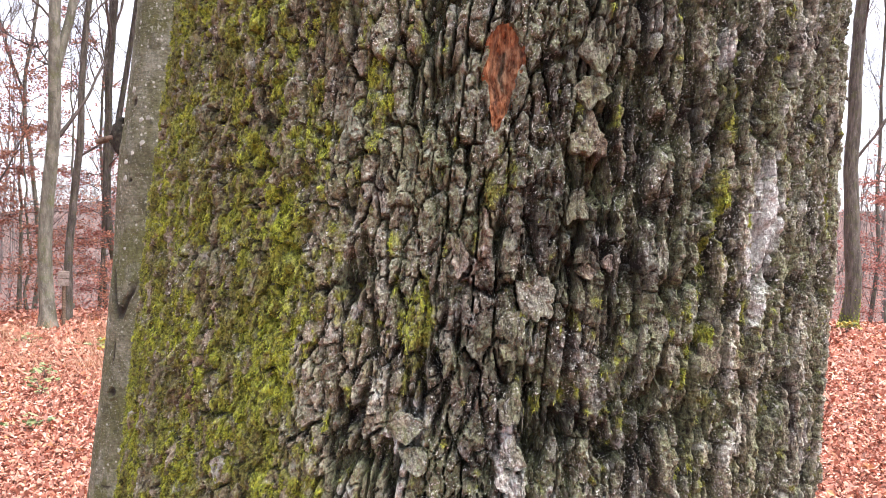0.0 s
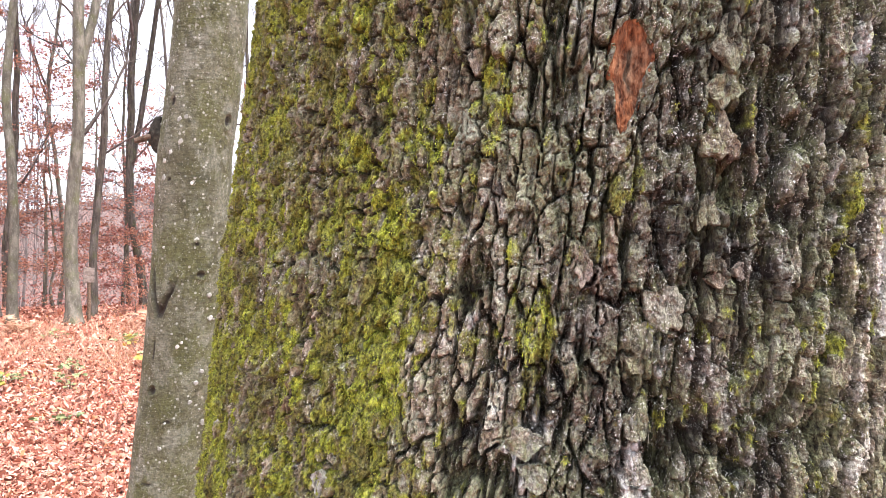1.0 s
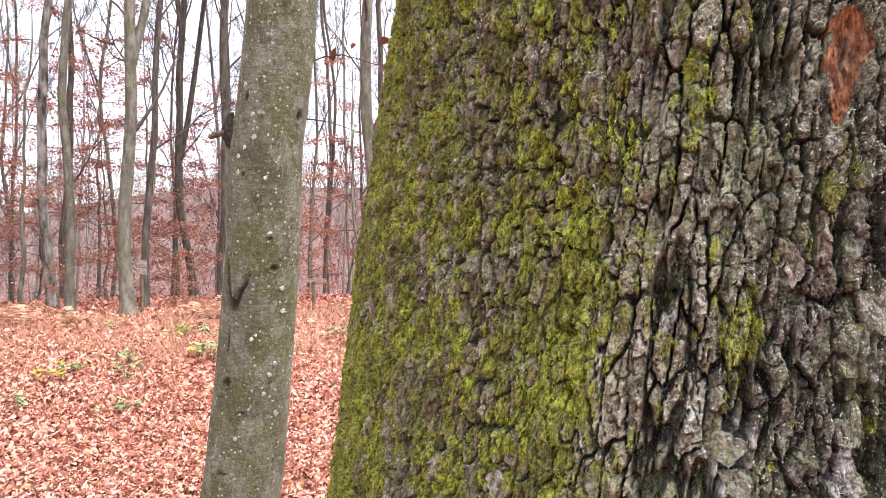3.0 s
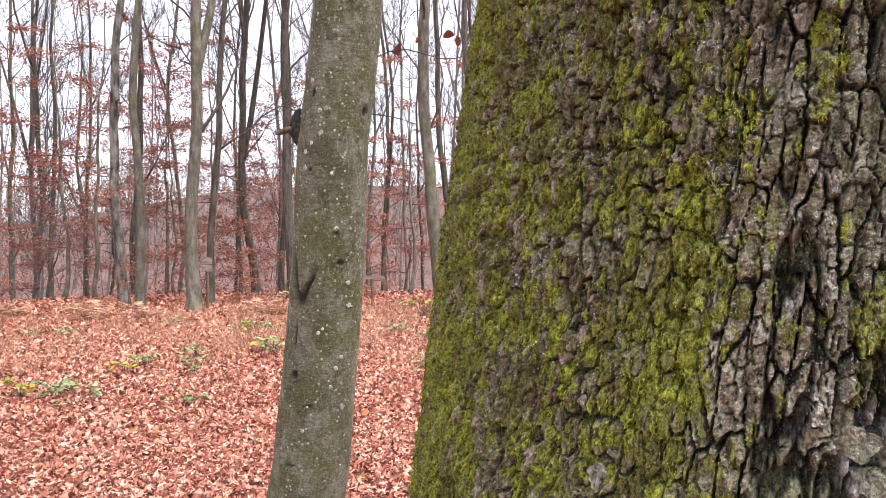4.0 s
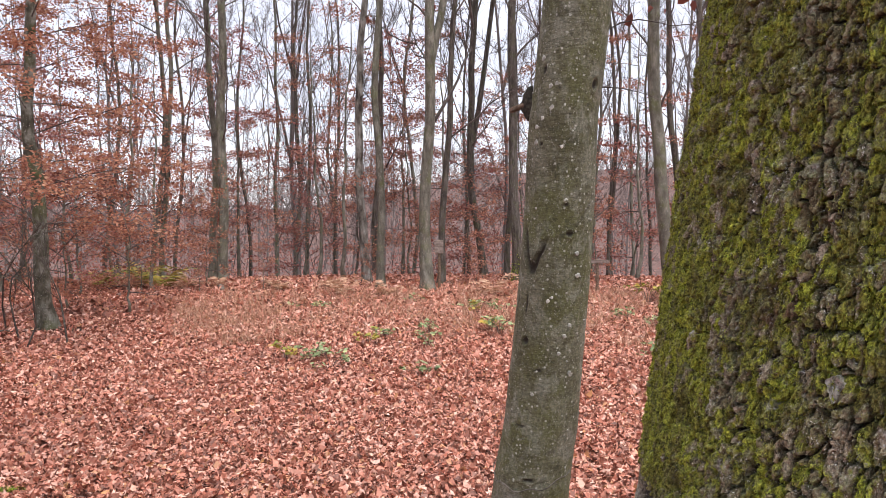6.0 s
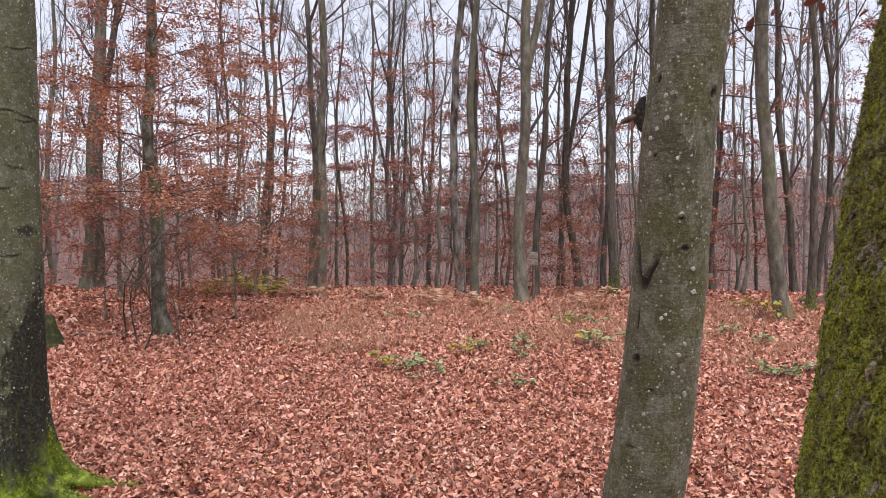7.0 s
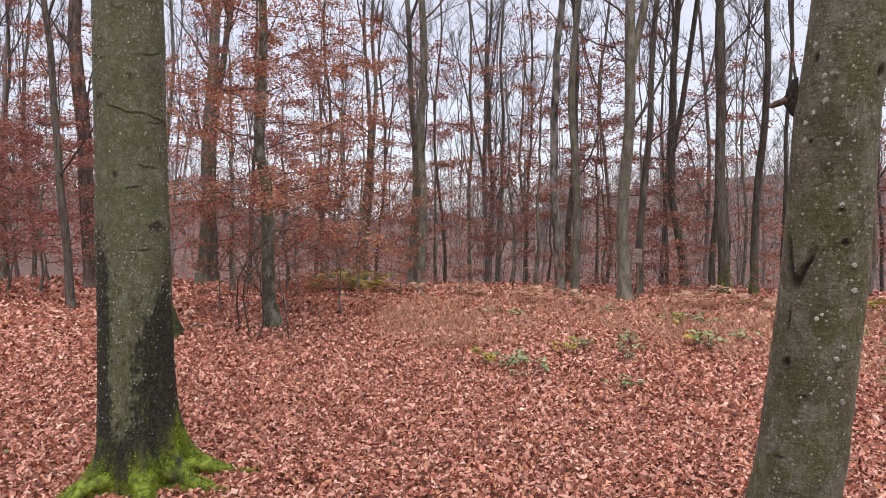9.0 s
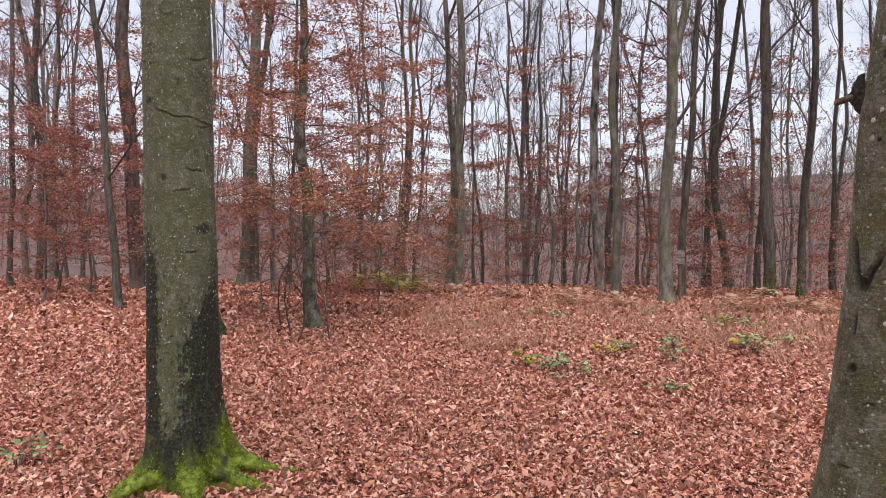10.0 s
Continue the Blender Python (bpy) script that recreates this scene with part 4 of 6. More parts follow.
        leaf_soup(one, rng, c[None] + shift, 0.031, 1.6, 0.6, 0.30)
        link("withered_leaf", one.mesh("withered_leaf", M_WITHERED), twig_ob)
    bare = Soup()
    p0 = beech_surface(2.02, radians(20))
    tube(bare, p0 + right * k * 0.16 + np.array([0, 0, -1.0]) * (0.035 * k * k) + shift, np.linspace(0.0022, 0.0008, 8), 5)
    link("bare_twig", bare.mesh("bare_twig", M_TWIG), beech)
    low = Soup()
    p0 = beech_surface(1.79, radians(20))
    tube(low, beech_surface(1.66, radians(15)) + right * k * 0.10 + np.array([0, 0, 1.0]) * (0.10 * k**1.3) + shift, np.linspace(0.0020, 0.0007, 8), 5)
    link("bare_twig", low.mesh("bare_twig_low", M_TWIG), beech)
    # a thin stem of ivy round the foot
    ring = Soup()
    a = np.radians(np.linspace(-175, -5, 26))
    hh = 0.925 - 0.05 * np.sin((a - a[0]) / (a[-1] - a[0]) * np.pi) + 0.006 * np.sin(a * 9)
    bx, by, br = beech_axis(hh)
    tube(ring, np.stack([bx + (br + 0.006) * np.cos(a), by + (br + 0.006) * np.sin(a), hh], -1) + shift, np.full(26, 0.0016), 5)
    link("ivy_stem", ring.mesh("ivy_stem", M_PALE), beech, "thin pale ivy stem")
    return beech


M_SPECK = plain_rough("lichen_speck", [(0.36, (0.26, 0.26, 0.22)), (0.64, (0.64, 0.64, 0.58))], 22)
M_COLLAR = plain_rough("dark_collar", [(0.3, (0.018, 0.016, 0.013)), (0.5, (0.045, 0.04, 0.03)), (0.7, (0.10, 0.09, 0.065))], 90)
M_SNAG = plain_rough("split_wood", [(0.3, (0.07, 0.045, 0.03)), (0.5, (0.17, 0.115, 0.08)), (0.7, (0.32, 0.235, 0.17))], 60)
M_WITHERED = leaf_material("withered_leaves", [(0.0, (0.13, 0.045, 0.035)), (1.0, (0.26, 0.085, 0.055))], 0.6, 0.2)
beech_tree = build_beech()

# ---- the stouter beech with mossy roots ----
MOSSY = np.array([-4.74, 1.67])


def build_mossy():
    shoots = []
    tree = empty("mossy_beech", (MOSSY[0], MOSSY[1], 0.0), "stout beech with wet dark bark and bright green mossy roots", "tree")
    z = np.concatenate([np.linspace(-0.12, 1.2, 170), np.linspace(1.206, 3.4, 330), np.linspace(3.43, 17, 60)])
    face = math.atan2(-0.345, 0.938)
    th = face - np.pi + np.arange(140) * 2 * np.pi / 140
    zz, tt = np.meshgrid(z, th, indexing="ij")
    roots = [(face + 0.10, 0.62, 0.20), (face - 1.05, 0.55, 0.20), (face + 0.85, 0.72, 0.20), (face + 1.6, 0.80, 0.17), (face + 2.7, 0.55, 0.22), (face - 2.2, 0.55, 0.22)]
    r = 0.225 - 0.0056 * np.minimum(zz, 6) - 0.0125 * np.maximum(zz - 4, 0) + 0.024 * np.exp(-np.maximum(zz, 0) / 0.34)
    r = np.maximum(r, 0.03)
    for a, reach, w in roots:
        d = (tt - a + np.pi) % (2 * np.pi) - np.pi
        r = r + (reach - 0.33) * np.exp(-((d / (0.72 * w)) ** 2)) * np.exp(-np.maximum(zz + 0.02, 0) / 0.14)
        r = r + 0.04 * np.exp(-((d / 0.3) ** 2)) * np.exp(-np.maximum(zz, 0) / 0.32)
    r = r + 0.006 * fbm(tt * 1.5, zz * 2.5, 15) + 0.003 * fbm(tt * 7, zz * 16, 16)
    d = (tt - face + np.pi) % (2 * np.pi) - np.pi
    foot, zz = zz, (zz - 0.125) / 0.925
    # old branch scars: dark curved seams with a raised lip, knots and a patch of lost bark
    scar = np.zeros(zz.shape)
    seams = [
        ([-1.4, -1.1, -0.53], [2.80, 2.765, 2.75]), ([0.2, 0.7, 1.04, 1.2, 1.35], [2.775, 2.785, 2.82, 2.92, 3.05]), ([-1.0, -0.9, -0.8, -0.6, -0.2, 0.3, 1.3], [2.47, 2.535, 2.525, 2.44, 2.405, 2.39, 2.345]),
        ([0.38, 0.8, 1.3], [2.33, 2.335, 2.36]), ([0.05, 0.8], [2.05, 2.04]), ([-0.3, 0.4], [1.90, 1.915]), ([0.5, 1.2], [3.22, 3.30]), ([-0.2, 0.3, 0.6], [1.50, 1.49, 1.52]),
    ]
    for dd, hh in seams:
        level = np.interp(d, dd, hh)
        span = sstep(dd[0] - 0.05, dd[0] + 0.3, d) * sstep(dd[-1] + 0.05, dd[-1] - 0.3, d)
        gap = (zz - level + 0.016 * fbm(tt * 7, zz * 3, 51)) / 0.0058
        r = r + span * (0.005 * np.exp(-((gap - 1.4) ** 2)) - 0.006 * np.exp(-(gap**2)))
        scar = np.maximum(scar, span * 0.80 * np.exp(-(gap**2)) * (0.6 + 0.5 * fbm(tt * 12, zz * 6, 53)))
    for dd, h, w, tall in ((-0.46, 1.99, 0.016, 0.02), (0.0, 2.626, 0.008, 0.03), (0.70, 1.645, 0.060, 0.036), (-0.95, 2.50, 0.025, 0.03), (0.45, 2.17, 0.008, 0.008), (1.2, 2.345, 0.03, 0.02)):
        g = np.hypot((d - dd) * 0.216 / w, (zz - h) / tall) + 0.7 * fbm(tt * 9, zz * 22, 55)
        r = r - 0.006 * np.exp(-(g**2)) + 0.003 * np.exp(-(((g - 1.4) / 0.3) ** 2))
        scar = np.maximum(scar, 0.85 * (1 - sstep(0.7, 1.1, g)))
    for dd, h, w in ((-0.77, 2.85, 0.03), (-0.27, 3.11, 0.04)):
        g = np.hypot((d - dd) * 0.216, zz - h) / w
        r = r + 0.004 * np.exp(-(((g - 1) / 0.2) ** 2))
        scar = np.maximum(scar, 0.5 * np.exp(-(((g - 1) / 0.16) ** 2)))
    grain = fbm(tt * 5, zz * 3.2, 21)
    rough = fbm(tt * 22, zz * 22, 23)
    moss = sstep(0.34, 0.08, foot + 0.16 * grain + 0.05 * rough - 0.16 * sstep(0.35, 0.8, d) + 0.10 * sstep(0.25, 0.0, np.abs(d + 0.45))) * sstep(-0.45, 0.10, grain + 0.7 * rough + 0.34 + 0.5 * np.cos((d - 0.12) * 5.6))
    mottle = 0.5 * fbm(tt * 9, zz * 7, 35) + 0.6 * fbm(tt * 26, zz * 24, 37) + 0.4 * fbm(tt * 60, zz * 70, 38)
    edge = np.interp(zz, [-0.1, 0.45, 0.85, 1.15, 1.5], [-0.22, -0.12, 0.0, 0.45, 0.85])
    wet = sstep(-0.30, 0.42, d - edge + 0.62 * mottle) * sstep(1.75, 0.80, zz + 0.45 * mottle) * sstep(1.75, 1.15, d + 0.2 * grain)
    wet = np.maximum(wet, 0.90 * sstep(-0.55, -0.95, d + 0.30 * mottle) * sstep(1.85, 1.15, zz + 0.4 * mottle))
    wet = np.maximum(wet, 0.75 * sstep(0.45, 0.12, zz + 0.2 * mottle))
    wet = np.maximum(wet, 0.55 * sstep(0.15, 0.6, mottle) * sstep(1.7, 1.0, zz))
    wet = np.clip(wet, 0, 0.97)
    moss = np.maximum(moss, 0.22 * wet * sstep(0.15, 0.5, fbm(tt * 14, zz * 12, 33)) * sstep(1.2, 0.7, zz))
    zz = foot
    v = np.stack([r * np.cos(tt), r * np.sin(tt), zz], -1)
    v[..., 0] -= 0.008 * zz
    link("trunk", Soup().add(v, grid_quads(len(z), 140, True)).mesh("mossy_trunk", M_BEECH_OLIVE, True, {"scar": np.clip(scar, 0, 1).ravel(), "wet": wet.ravel(), "moss": moss.ravel()}), tree)
    rng = np.random.default_rng(18)
    for a, reach, w in roots[:4]:
        root = Soup()
        k = np.linspace(0, 1, 26)
        bend = a + 0.35 * rng.normal() * k**2
        out = 0.22 + (reach + 0.14 - 0.22) * k
        line = np.stack([out * np.cos(bend), out * np.sin(bend), 0.13 * (1 - k) ** 2.0 - 0.004 - 0.06 * k**2 + 0.014 * np.sin(k * 9 + a)], -1)
        tube(root, line, (0.062 * (1 - k) ** 1.1 + 0.016) * (1 + 0.18 * np.sin(k * 14 + 3 * a)), 18)
        rv, rq, rt = root.arrays()
        shoots.append(rv[(rv[:, 2] > 0.02) & (fbm(rv[:, 0] * 11, rv[:, 1] * 11, 9) > -0.45)])
        rv = rv + 0.018 * np.stack([vnoise(rv[:, 0] * 30, rv[:, 2] * 30, 5), vnoise(rv[:, 1] * 30, rv[:, 2] * 30, 6), vnoise(rv[:, 0] * 30, rv[:, 1] * 30, 7)], -1)
        ob = link("root", Soup().add(rv, rq, rt).mesh("root", M_BEECH_OLIVE, True, {"scar": np.zeros(len(rv)), "wet": np.clip(0.7 + 0.3 * fbm(rv[:, 0] * 9, rv[:, 1] * 9, 19), 0, 0.92), "moss": sstep(-0.30, 0.15, fbm(rv[:, 0] * 11, rv[:, 1] * 11, 9) + 0.42) * sstep(-0.01, 0.05, rv[:, 2])}), tree, "moss-covered surface root")
    # white lichen specks on the side towards the clearing
    specks = Soup()
    for k in range(1700):
        dd, h, size = rng.uniform(-1.5, 1.5), 0.35 + 3.3 * rng.uniform(0, 1) ** 0.8, rng.uniform(0.0014, 0.0044) * rng.uniform(0.5, 1.3)
        i, j = int(np.searchsorted(z, h)), int(round((dd % (2 * np.pi) + np.pi) / (2 * np.pi) * 140)) % 140
        c = v[i, j]
        if fbm(dd * 2.2, h * 2.2, 61) < rng.uniform(-0.5, 0.35):
            continue
        out = np.array([math.cos(th[j]), math.sin(th[j]), 0.0])
        side = np.array([-out[1], out[0], 0.0])
        a = np.arange(7) * 2 * np.pi / 7
        wob = size * rng.uniform(0.6, 1.3, 7)
        ring = c + (np.cos(a) * wob)[:, None] * side + (np.sin(a) * wob)[:, None] * np.array([0, 0, 1.2])
        specks.add(np.vstack([ring - out * 0.004, ring + out * 0.0025, c + out * 0.0045]), grid_quads(2, 7, True), [(7 + q, 7 + (q + 1) % 7, 14) for q in range(7)])
    link("lichen", specks.mesh("lichen_specks", M_SPECK), tree, "white lichen specks", "stuff")
    # moss shoots on the foot
    flat, weight = v.reshape(-1, 3), (moss * (zz < 0.5) * (zz > 0.0)).ravel() ** 2
    pick = rng.choice(weight.size, 7000, p=weight / weight.sum())
    soup = Soup()
    along = np.concatenate(shoots)
    along = along[rng.integers(0, len(along), 6000)] + rng.normal(0, 0.007, (6000, 3))
    leaf_soup(soup, rng, along + np.array([0, 0, 0.004]), 0.012, 1.2, 0.4, 0.3, None, True)
    leaf_soup(soup, rng, flat[pick] * (1 + np.array([0.02, 0.02, 0])) + rng.normal(0, 0.004, (len(pick), 3)), 0.012, 1.2, 0.4, 0.3, None, True)
    link("moss", soup.mesh("root_moss", M_MOSS_GREEN), tree, "bright green moss cushions", "stuff")
    limbs = Soup()
    for k in range(14):
        a, h = k * 2.4, 7.0 + 0.65 * k
        grow(limbs, rng, (0, 0, h), (math.cos(a), math.sin(a), 0.9), rng.uniform(2, 4), 0.05, 3, 5, 0.25, 4)
    link("crown", limbs.mesh("mossy_limbs", M_TWIG), tree, "bare beech limbs", "stuff")
    return tree


M_MOSS_GREEN = leaf_material("moss_green", [(0.0, (0.10, 0.14, 0.010)), (0.5, (0.26, 0.35, 0.024)), (1.0, (0.44, 0.53, 0.05))], 0.6, 0.3, 100)
mossy_beech = build_mossy()


# ---- the trees of the clearing's edge ----
def forest_tree(place, dia, lean, bark, label, seed, tall=17.0, fork=None, curve=0.0, mossy=0.0, first_limb=3.0, limbs=15, stubs=0, group="trees at the edge of the clearing", forks=2):
    """A trunk with root flare, bare limbs and twigs. lean: metres sideways per metre of height. fork: height and sideways lean of a second stem."""
    rng = np.random.default_rng(seed)
    x, y = place
    z0 = float(height(x, y))
    tree = empty("tree", (x, y, z0), label, "tree", group)
    r0 = dia * 0.41
    z = np.concatenate([[-0.15, 0, 0.06, 0.14, 0.25, 0.4, 0.6], np.linspace(0.9, tall, 46)])
    sway = rng.uniform(0, 6, 4)
    bx = lean[0] * np.minimum(z, 7) + lean[0] * 0.4 * np.maximum(z - 7, 0) + curve * np.sin(z * 0.9 + sway[0]) + 0.075 * np.sin(z * 0.75 + sway[1]) + 0.022 * np.sin(z * 1.9 + sway[2]) + 0.008 * np.sin(z * 4.3 + sway[3])
    by = lean[1] * np.minimum(z, 7) + lean[1] * 0.4 * np.maximum(z - 7, 0) + curve * np.sin(z * 0.8 + sway[2]) + 0.075 * np.sin(z * 0.7 + sway[3]) + 0.022 * np.sin(z * 1.7 + sway[0]) + 0.008 * np.sin(z * 4.1 + sway[1])
    bx, by = bx - np.interp(0, z, bx), by - np.interp(0, z, by)
    rad = r0 * (1 - 0.82 * np.clip(z / tall, 0, 1) ** 1.1) + r0 * 0.42 * np.exp(-np.maximum(z, 0) / 0.20)
    n = 20
    th = np.arange(n) * 2 * np.pi / n
    rr = rad[:, None] * (1 + 0.06 * fbm(th[None] * 1.5, z[:, None] * 1.2, seed) + 0.16 * np.sin(th[None] * 4 + seed) * np.exp(-np.maximum(z, 0) / 0.15)[:, None])
    v = np.stack([bx[:, None] + rr * np.cos(th), by[:, None] + rr * np.sin(th), np.broadcast_to(z[:, None], rr.shape)], -1)
    stem = Soup().add(v, grid_quads(len(z), n, True))
    link("trunk", stem.mesh("trunk", bark), tree)
    crown = Soup()
    starts = [(np.array([np.interp(h, z, bx), np.interp(h, z, by), h]), np.interp(h, z, rad)) for h in np.linspace(first_limb, tall * 0.97, limbs)]
    if fork:
        h0, fx, fy = fork
        k = np.linspace(0, 1, 14)
        base = np.array([np.interp(h0, z, bx), np.interp(h0, z, by), h0])
        line = base + np.stack([fx * k**0.8, fy * k**0.8, k * (tall - h0)], -1)
        second = Soup()
        tube(second, line, np.interp(h0, z, rad) * (0.8 - 0.65 * k), 14)
        link("second_stem", second.mesh("second_stem", bark), tree)
        starts += [(line[j], 0.05) for j in range(3, 13)]
    # steep forks high up, where the stem breaks into several
    for h in rng.uniform(0.30, 0.75, forks) * tall:
        p = np.array([np.interp(h, z, bx), np.interp(h, z, by), h])
        a, long, k = rng.uniform(0, 6.28), rng.uniform(3.0, 5.5), np.linspace(0, 1, 9)
        line = p + np.stack([math.cos(a) * 0.32 * long * k**0.8, math.sin(a) * 0.32 * long * k**0.8, long * k], -1) + rng.normal(0, 0.045, (9, 3)) * k[:, None]
        tube(crown, line, np.interp(h, z, rad) * rng.uniform(0.45, 0.75) * (1 - 0.8 * k), 7)
        starts += [(line[j], 0.06) for j in (4, 6, 8)]
    for k, (p, r) in enumerate(starts):
        a = k * 2.4 + rng.uniform(-0.6, 0.6)
        size = rng.uniform(1.3, 3.2) * (1 if p[2] > 5 else 0.7)
        grow(crown, rng, p, (math.cos(a), math.sin(a), rng.uniform(0.7, 2.2)), size, max(0.010, min(0.040, r * rng.uniform(0.2, 0.45))), 3, 4, 0.25, 4)
    link("crown", crown.mesh("branches", M_TWIG), tree, "bare thin branches", "stuff")
    for k in range(stubs):
        h = rng.uniform(1.5, 6)
        p = np.array([np.interp(h, z, bx), np.interp(h, z, by), h])
        a = rng.uniform(0, 6.28)
        d = np.array([math.cos(a), math.sin(a), 0.25])
        stub = Soup()
        tube(stub, np.array([p, p + d * r0 * 1.3, p + d * r0 * 1.9]), [0.03, 0.022, 0.016], 7)
        link("branch_stub", stub.mesh("stub", bark), tree)
    if mossy:
        count = 5000
        i, j, f, g = rng.integers(1, 9, count), rng.integers(0, n, count), rng.uniform(0, 1, (count, 1)), rng.uniform(0, 1, (count, 1))
        low, high = v[i, j] * (1 - g) + v[i, (j + 1) % n] * g, v[i + 1, j] * (1 - g) + v[i + 1, (j + 1) % n] * g
        p = low * (1 - f) + high * f
        p = p[(p[:, 2] < mossy * rng.uniform(0.05, 1.0, count)) & (fbm(p[:, 0] * 9 + p[:, 1] * 7, p[:, 2] * 6, seed) > -0.15)]
        soup = Soup()
        leaf_soup(soup, rng, p + rng.normal(0, 0.005, p.shape), 0.022, 1.2, 0.6, 0.3, None, True)
        link("moss", soup.mesh("trunk_moss", M_MOSS_GREEN), tree, "green moss at the foot", "stuff")
    return tree


GREY, DARKB, BROWN, BIRCH = "bare grey-barked beech standing in fallen leaves", "bare dark-barked tree standing in fallen leaves", "reddish-brown barked tree standing in fallen leaves", "weathered pale trunk with peeling bark"
forest_tree((-12.90, 3.57), 0.164, (-0.039, -0.045), M_DARK, "slim leaning dark-barked tree in fallen leaves", 11, 13, curve=0.04, first_limb=2.2, limbs=14)
forest_tree((-17.09, 5.16), 0.415, (-0.005, -0.006), M_BROWN, BROWN, 12, 19, mossy=0.0)
forest_tree((-16.36, 7.42), 0.384, (0.049, 0.057), M_GREY, GREY, 13, 18)
forest_tree((-12.22, 10.82), 0.260, (0.001, 0.001), M_GREY, GREY, 14, 18)
forest_tree((-12.94, 11.15), 0.205, (-0.003, -0.003), M_GREY, GREY, 15, 17)
forest_tree((-9.14, 12.05), 0.236, (0.005, 0.006), M_PALE, BIRCH, 16, 15, stubs=6, first_limb=6.0, limbs=10, forks=0)
forest_tree((-8.12, 11.15), 0.193, (0.017, 0.019), M_GREY, GREY, 17, 17, first_limb=6.5)
forest_tree((-6.99, 11.06), 0.268, (0.010, 0.011), M_GREY, "grey beech forking into two stems above head height", 18, 17, fork=(4.1, 1.15, 1.35), curve=0.03)
forest_tree((-7.55, 12.49), 0.177, (0.046, 0.053), M_DARK, DARKB, 19, 15, curve=0.07)
forest_tree((-7.65, 14.63), 0.221, (-0.024, -0.028), M_DARK, DARKB, 20, 17, fork=(2.9, 1.1, 1.3), curve=0.04)
forest_tree((-6.67, 13.85), 0.158, (-0.006, -0.007), M_DARK, DARKB, 21, 16, curve=0.05)
forest_tree((-6.24, 13.43), 0.258, (-0.003, -0.003), M_DARK, "dark-barked tree with a mossy green foot", 22, 18, mossy=1.0, first_limb=4.6)
forest_tree((-5.81, 13.81), 0.182, (0.013, 0.016), M_DARK, "dark-barked tree with a mossy green foot", 23, 16, mossy=0.7, curve=0.05)
forest_tree((-2.68, 11.87), 0.275, (-0.052, -0.044), M_GREY, "pale grey beech with moss at its foot", 24, 17, mossy=0.25)
forest_tree((-2.50, 12.86), 0.165, (0.014, 0.012), M_DARK, DARKB, 25, 16, mossy=0.6)
forest_tree((6.78, 13.31), 0.330, (0.062, 0.004), M_DARK, "dark leaning tree with a mossy foot", 26, 19, mossy=0.8)
THIN = [  # x, y, diameter, lean in x and y
    (-22.06, 4.10, 0.309, 0.020, 0.023), (-24.02, 4.14, 0.234, -0.006, -0.007), (-20.13, 3.10, 0.166, 0.021, 0.024), (-25.89, 5.34, 0.167, 0.02, 0.02),
    (-24.67, 5.81, 0.162, 0, 0), (-17.55, 8.29, 0.269, 0.055, 0.064), (-17.97, 9.49, 0.143, 0.024, 0.028), (-22.53, 9.26, 0.185, 0.019, 0.022),
    (-19.52, 12.78, 0.167, 0.029, 0.034), (-17.97, 13.26, 0.214, 0.024, 0.027), (-18.05, 13.66, 0.217, 0.034, 0.039), (-20.71, 16.23, 0.169, 0.02, 0.023),
]
THIN += [
    (-17.61, 16.73, 0.156, -0.013, -0.015), (-18.30, 18.89, 0.210, 0.005, 0.005), (-19.35, 20.69, 0.271, 0.009, 0.010), (-18.26, 20.29, 0.218, 0.016, 0.019),
    (-19.59, 23.11, 0.217, 0, 0), (-16.10, 19.47, 0.160, 0.011, 0.012), (-10.26, 13.89, 0.188, 0.002, 0.002), (-12.31, 18.53, 0.155, -0.003, -0.003),
    (-11.90, 21.09, 0.146, 0.011, 0.013), (-10.22, 18.59, 0.143, 0.010, 0.012),
]
THIN += [
    (-10.07, 23.09, 0.146, 0.008, 0.009), (-3.56, 16.86, 0.194, -0.045, -0.038), (-3.32, 17.88, 0.165, -0.005, -0.004), (-3.42, 21.92, 0.122, -0.029, -0.024),
    (-6.6, 17.5, 0.13, 0.02, 0.01), (-6.0, 19.2, 0.15, -0.02, 0.0), (-7.2, 21.0, 0.14, 0.01, 0.02), (-5.4, 17.0, 0.11, -0.01, 0.01), (-8.2, 22.4, 0.16, 0.0, 0.0),
    (-6.55, 23.29, 0.142, -0.017, -0.015), (-6.40, 25.41, 0.152, -0.027, -0.023), (11.47, 21.30, 0.166, 0.032, 0.002), (11.44, 23.60, 0.148, -0.003, 0),
]
for k, (x, y, dia, lx, ly) in enumerate(THIN):
    dark = k % 3 != 1
    forest_tree((x, y), dia, (lx, ly), M_DARK if dark else M_GREY, "slim bare dark tree in the wood" if dark else "slim bare grey tree in the wood", 60 + k, 15 + k % 4, curve=0.06, first_limb=2.4, limbs=11, group="slim trees of the wood", forks=1 + k % 3)


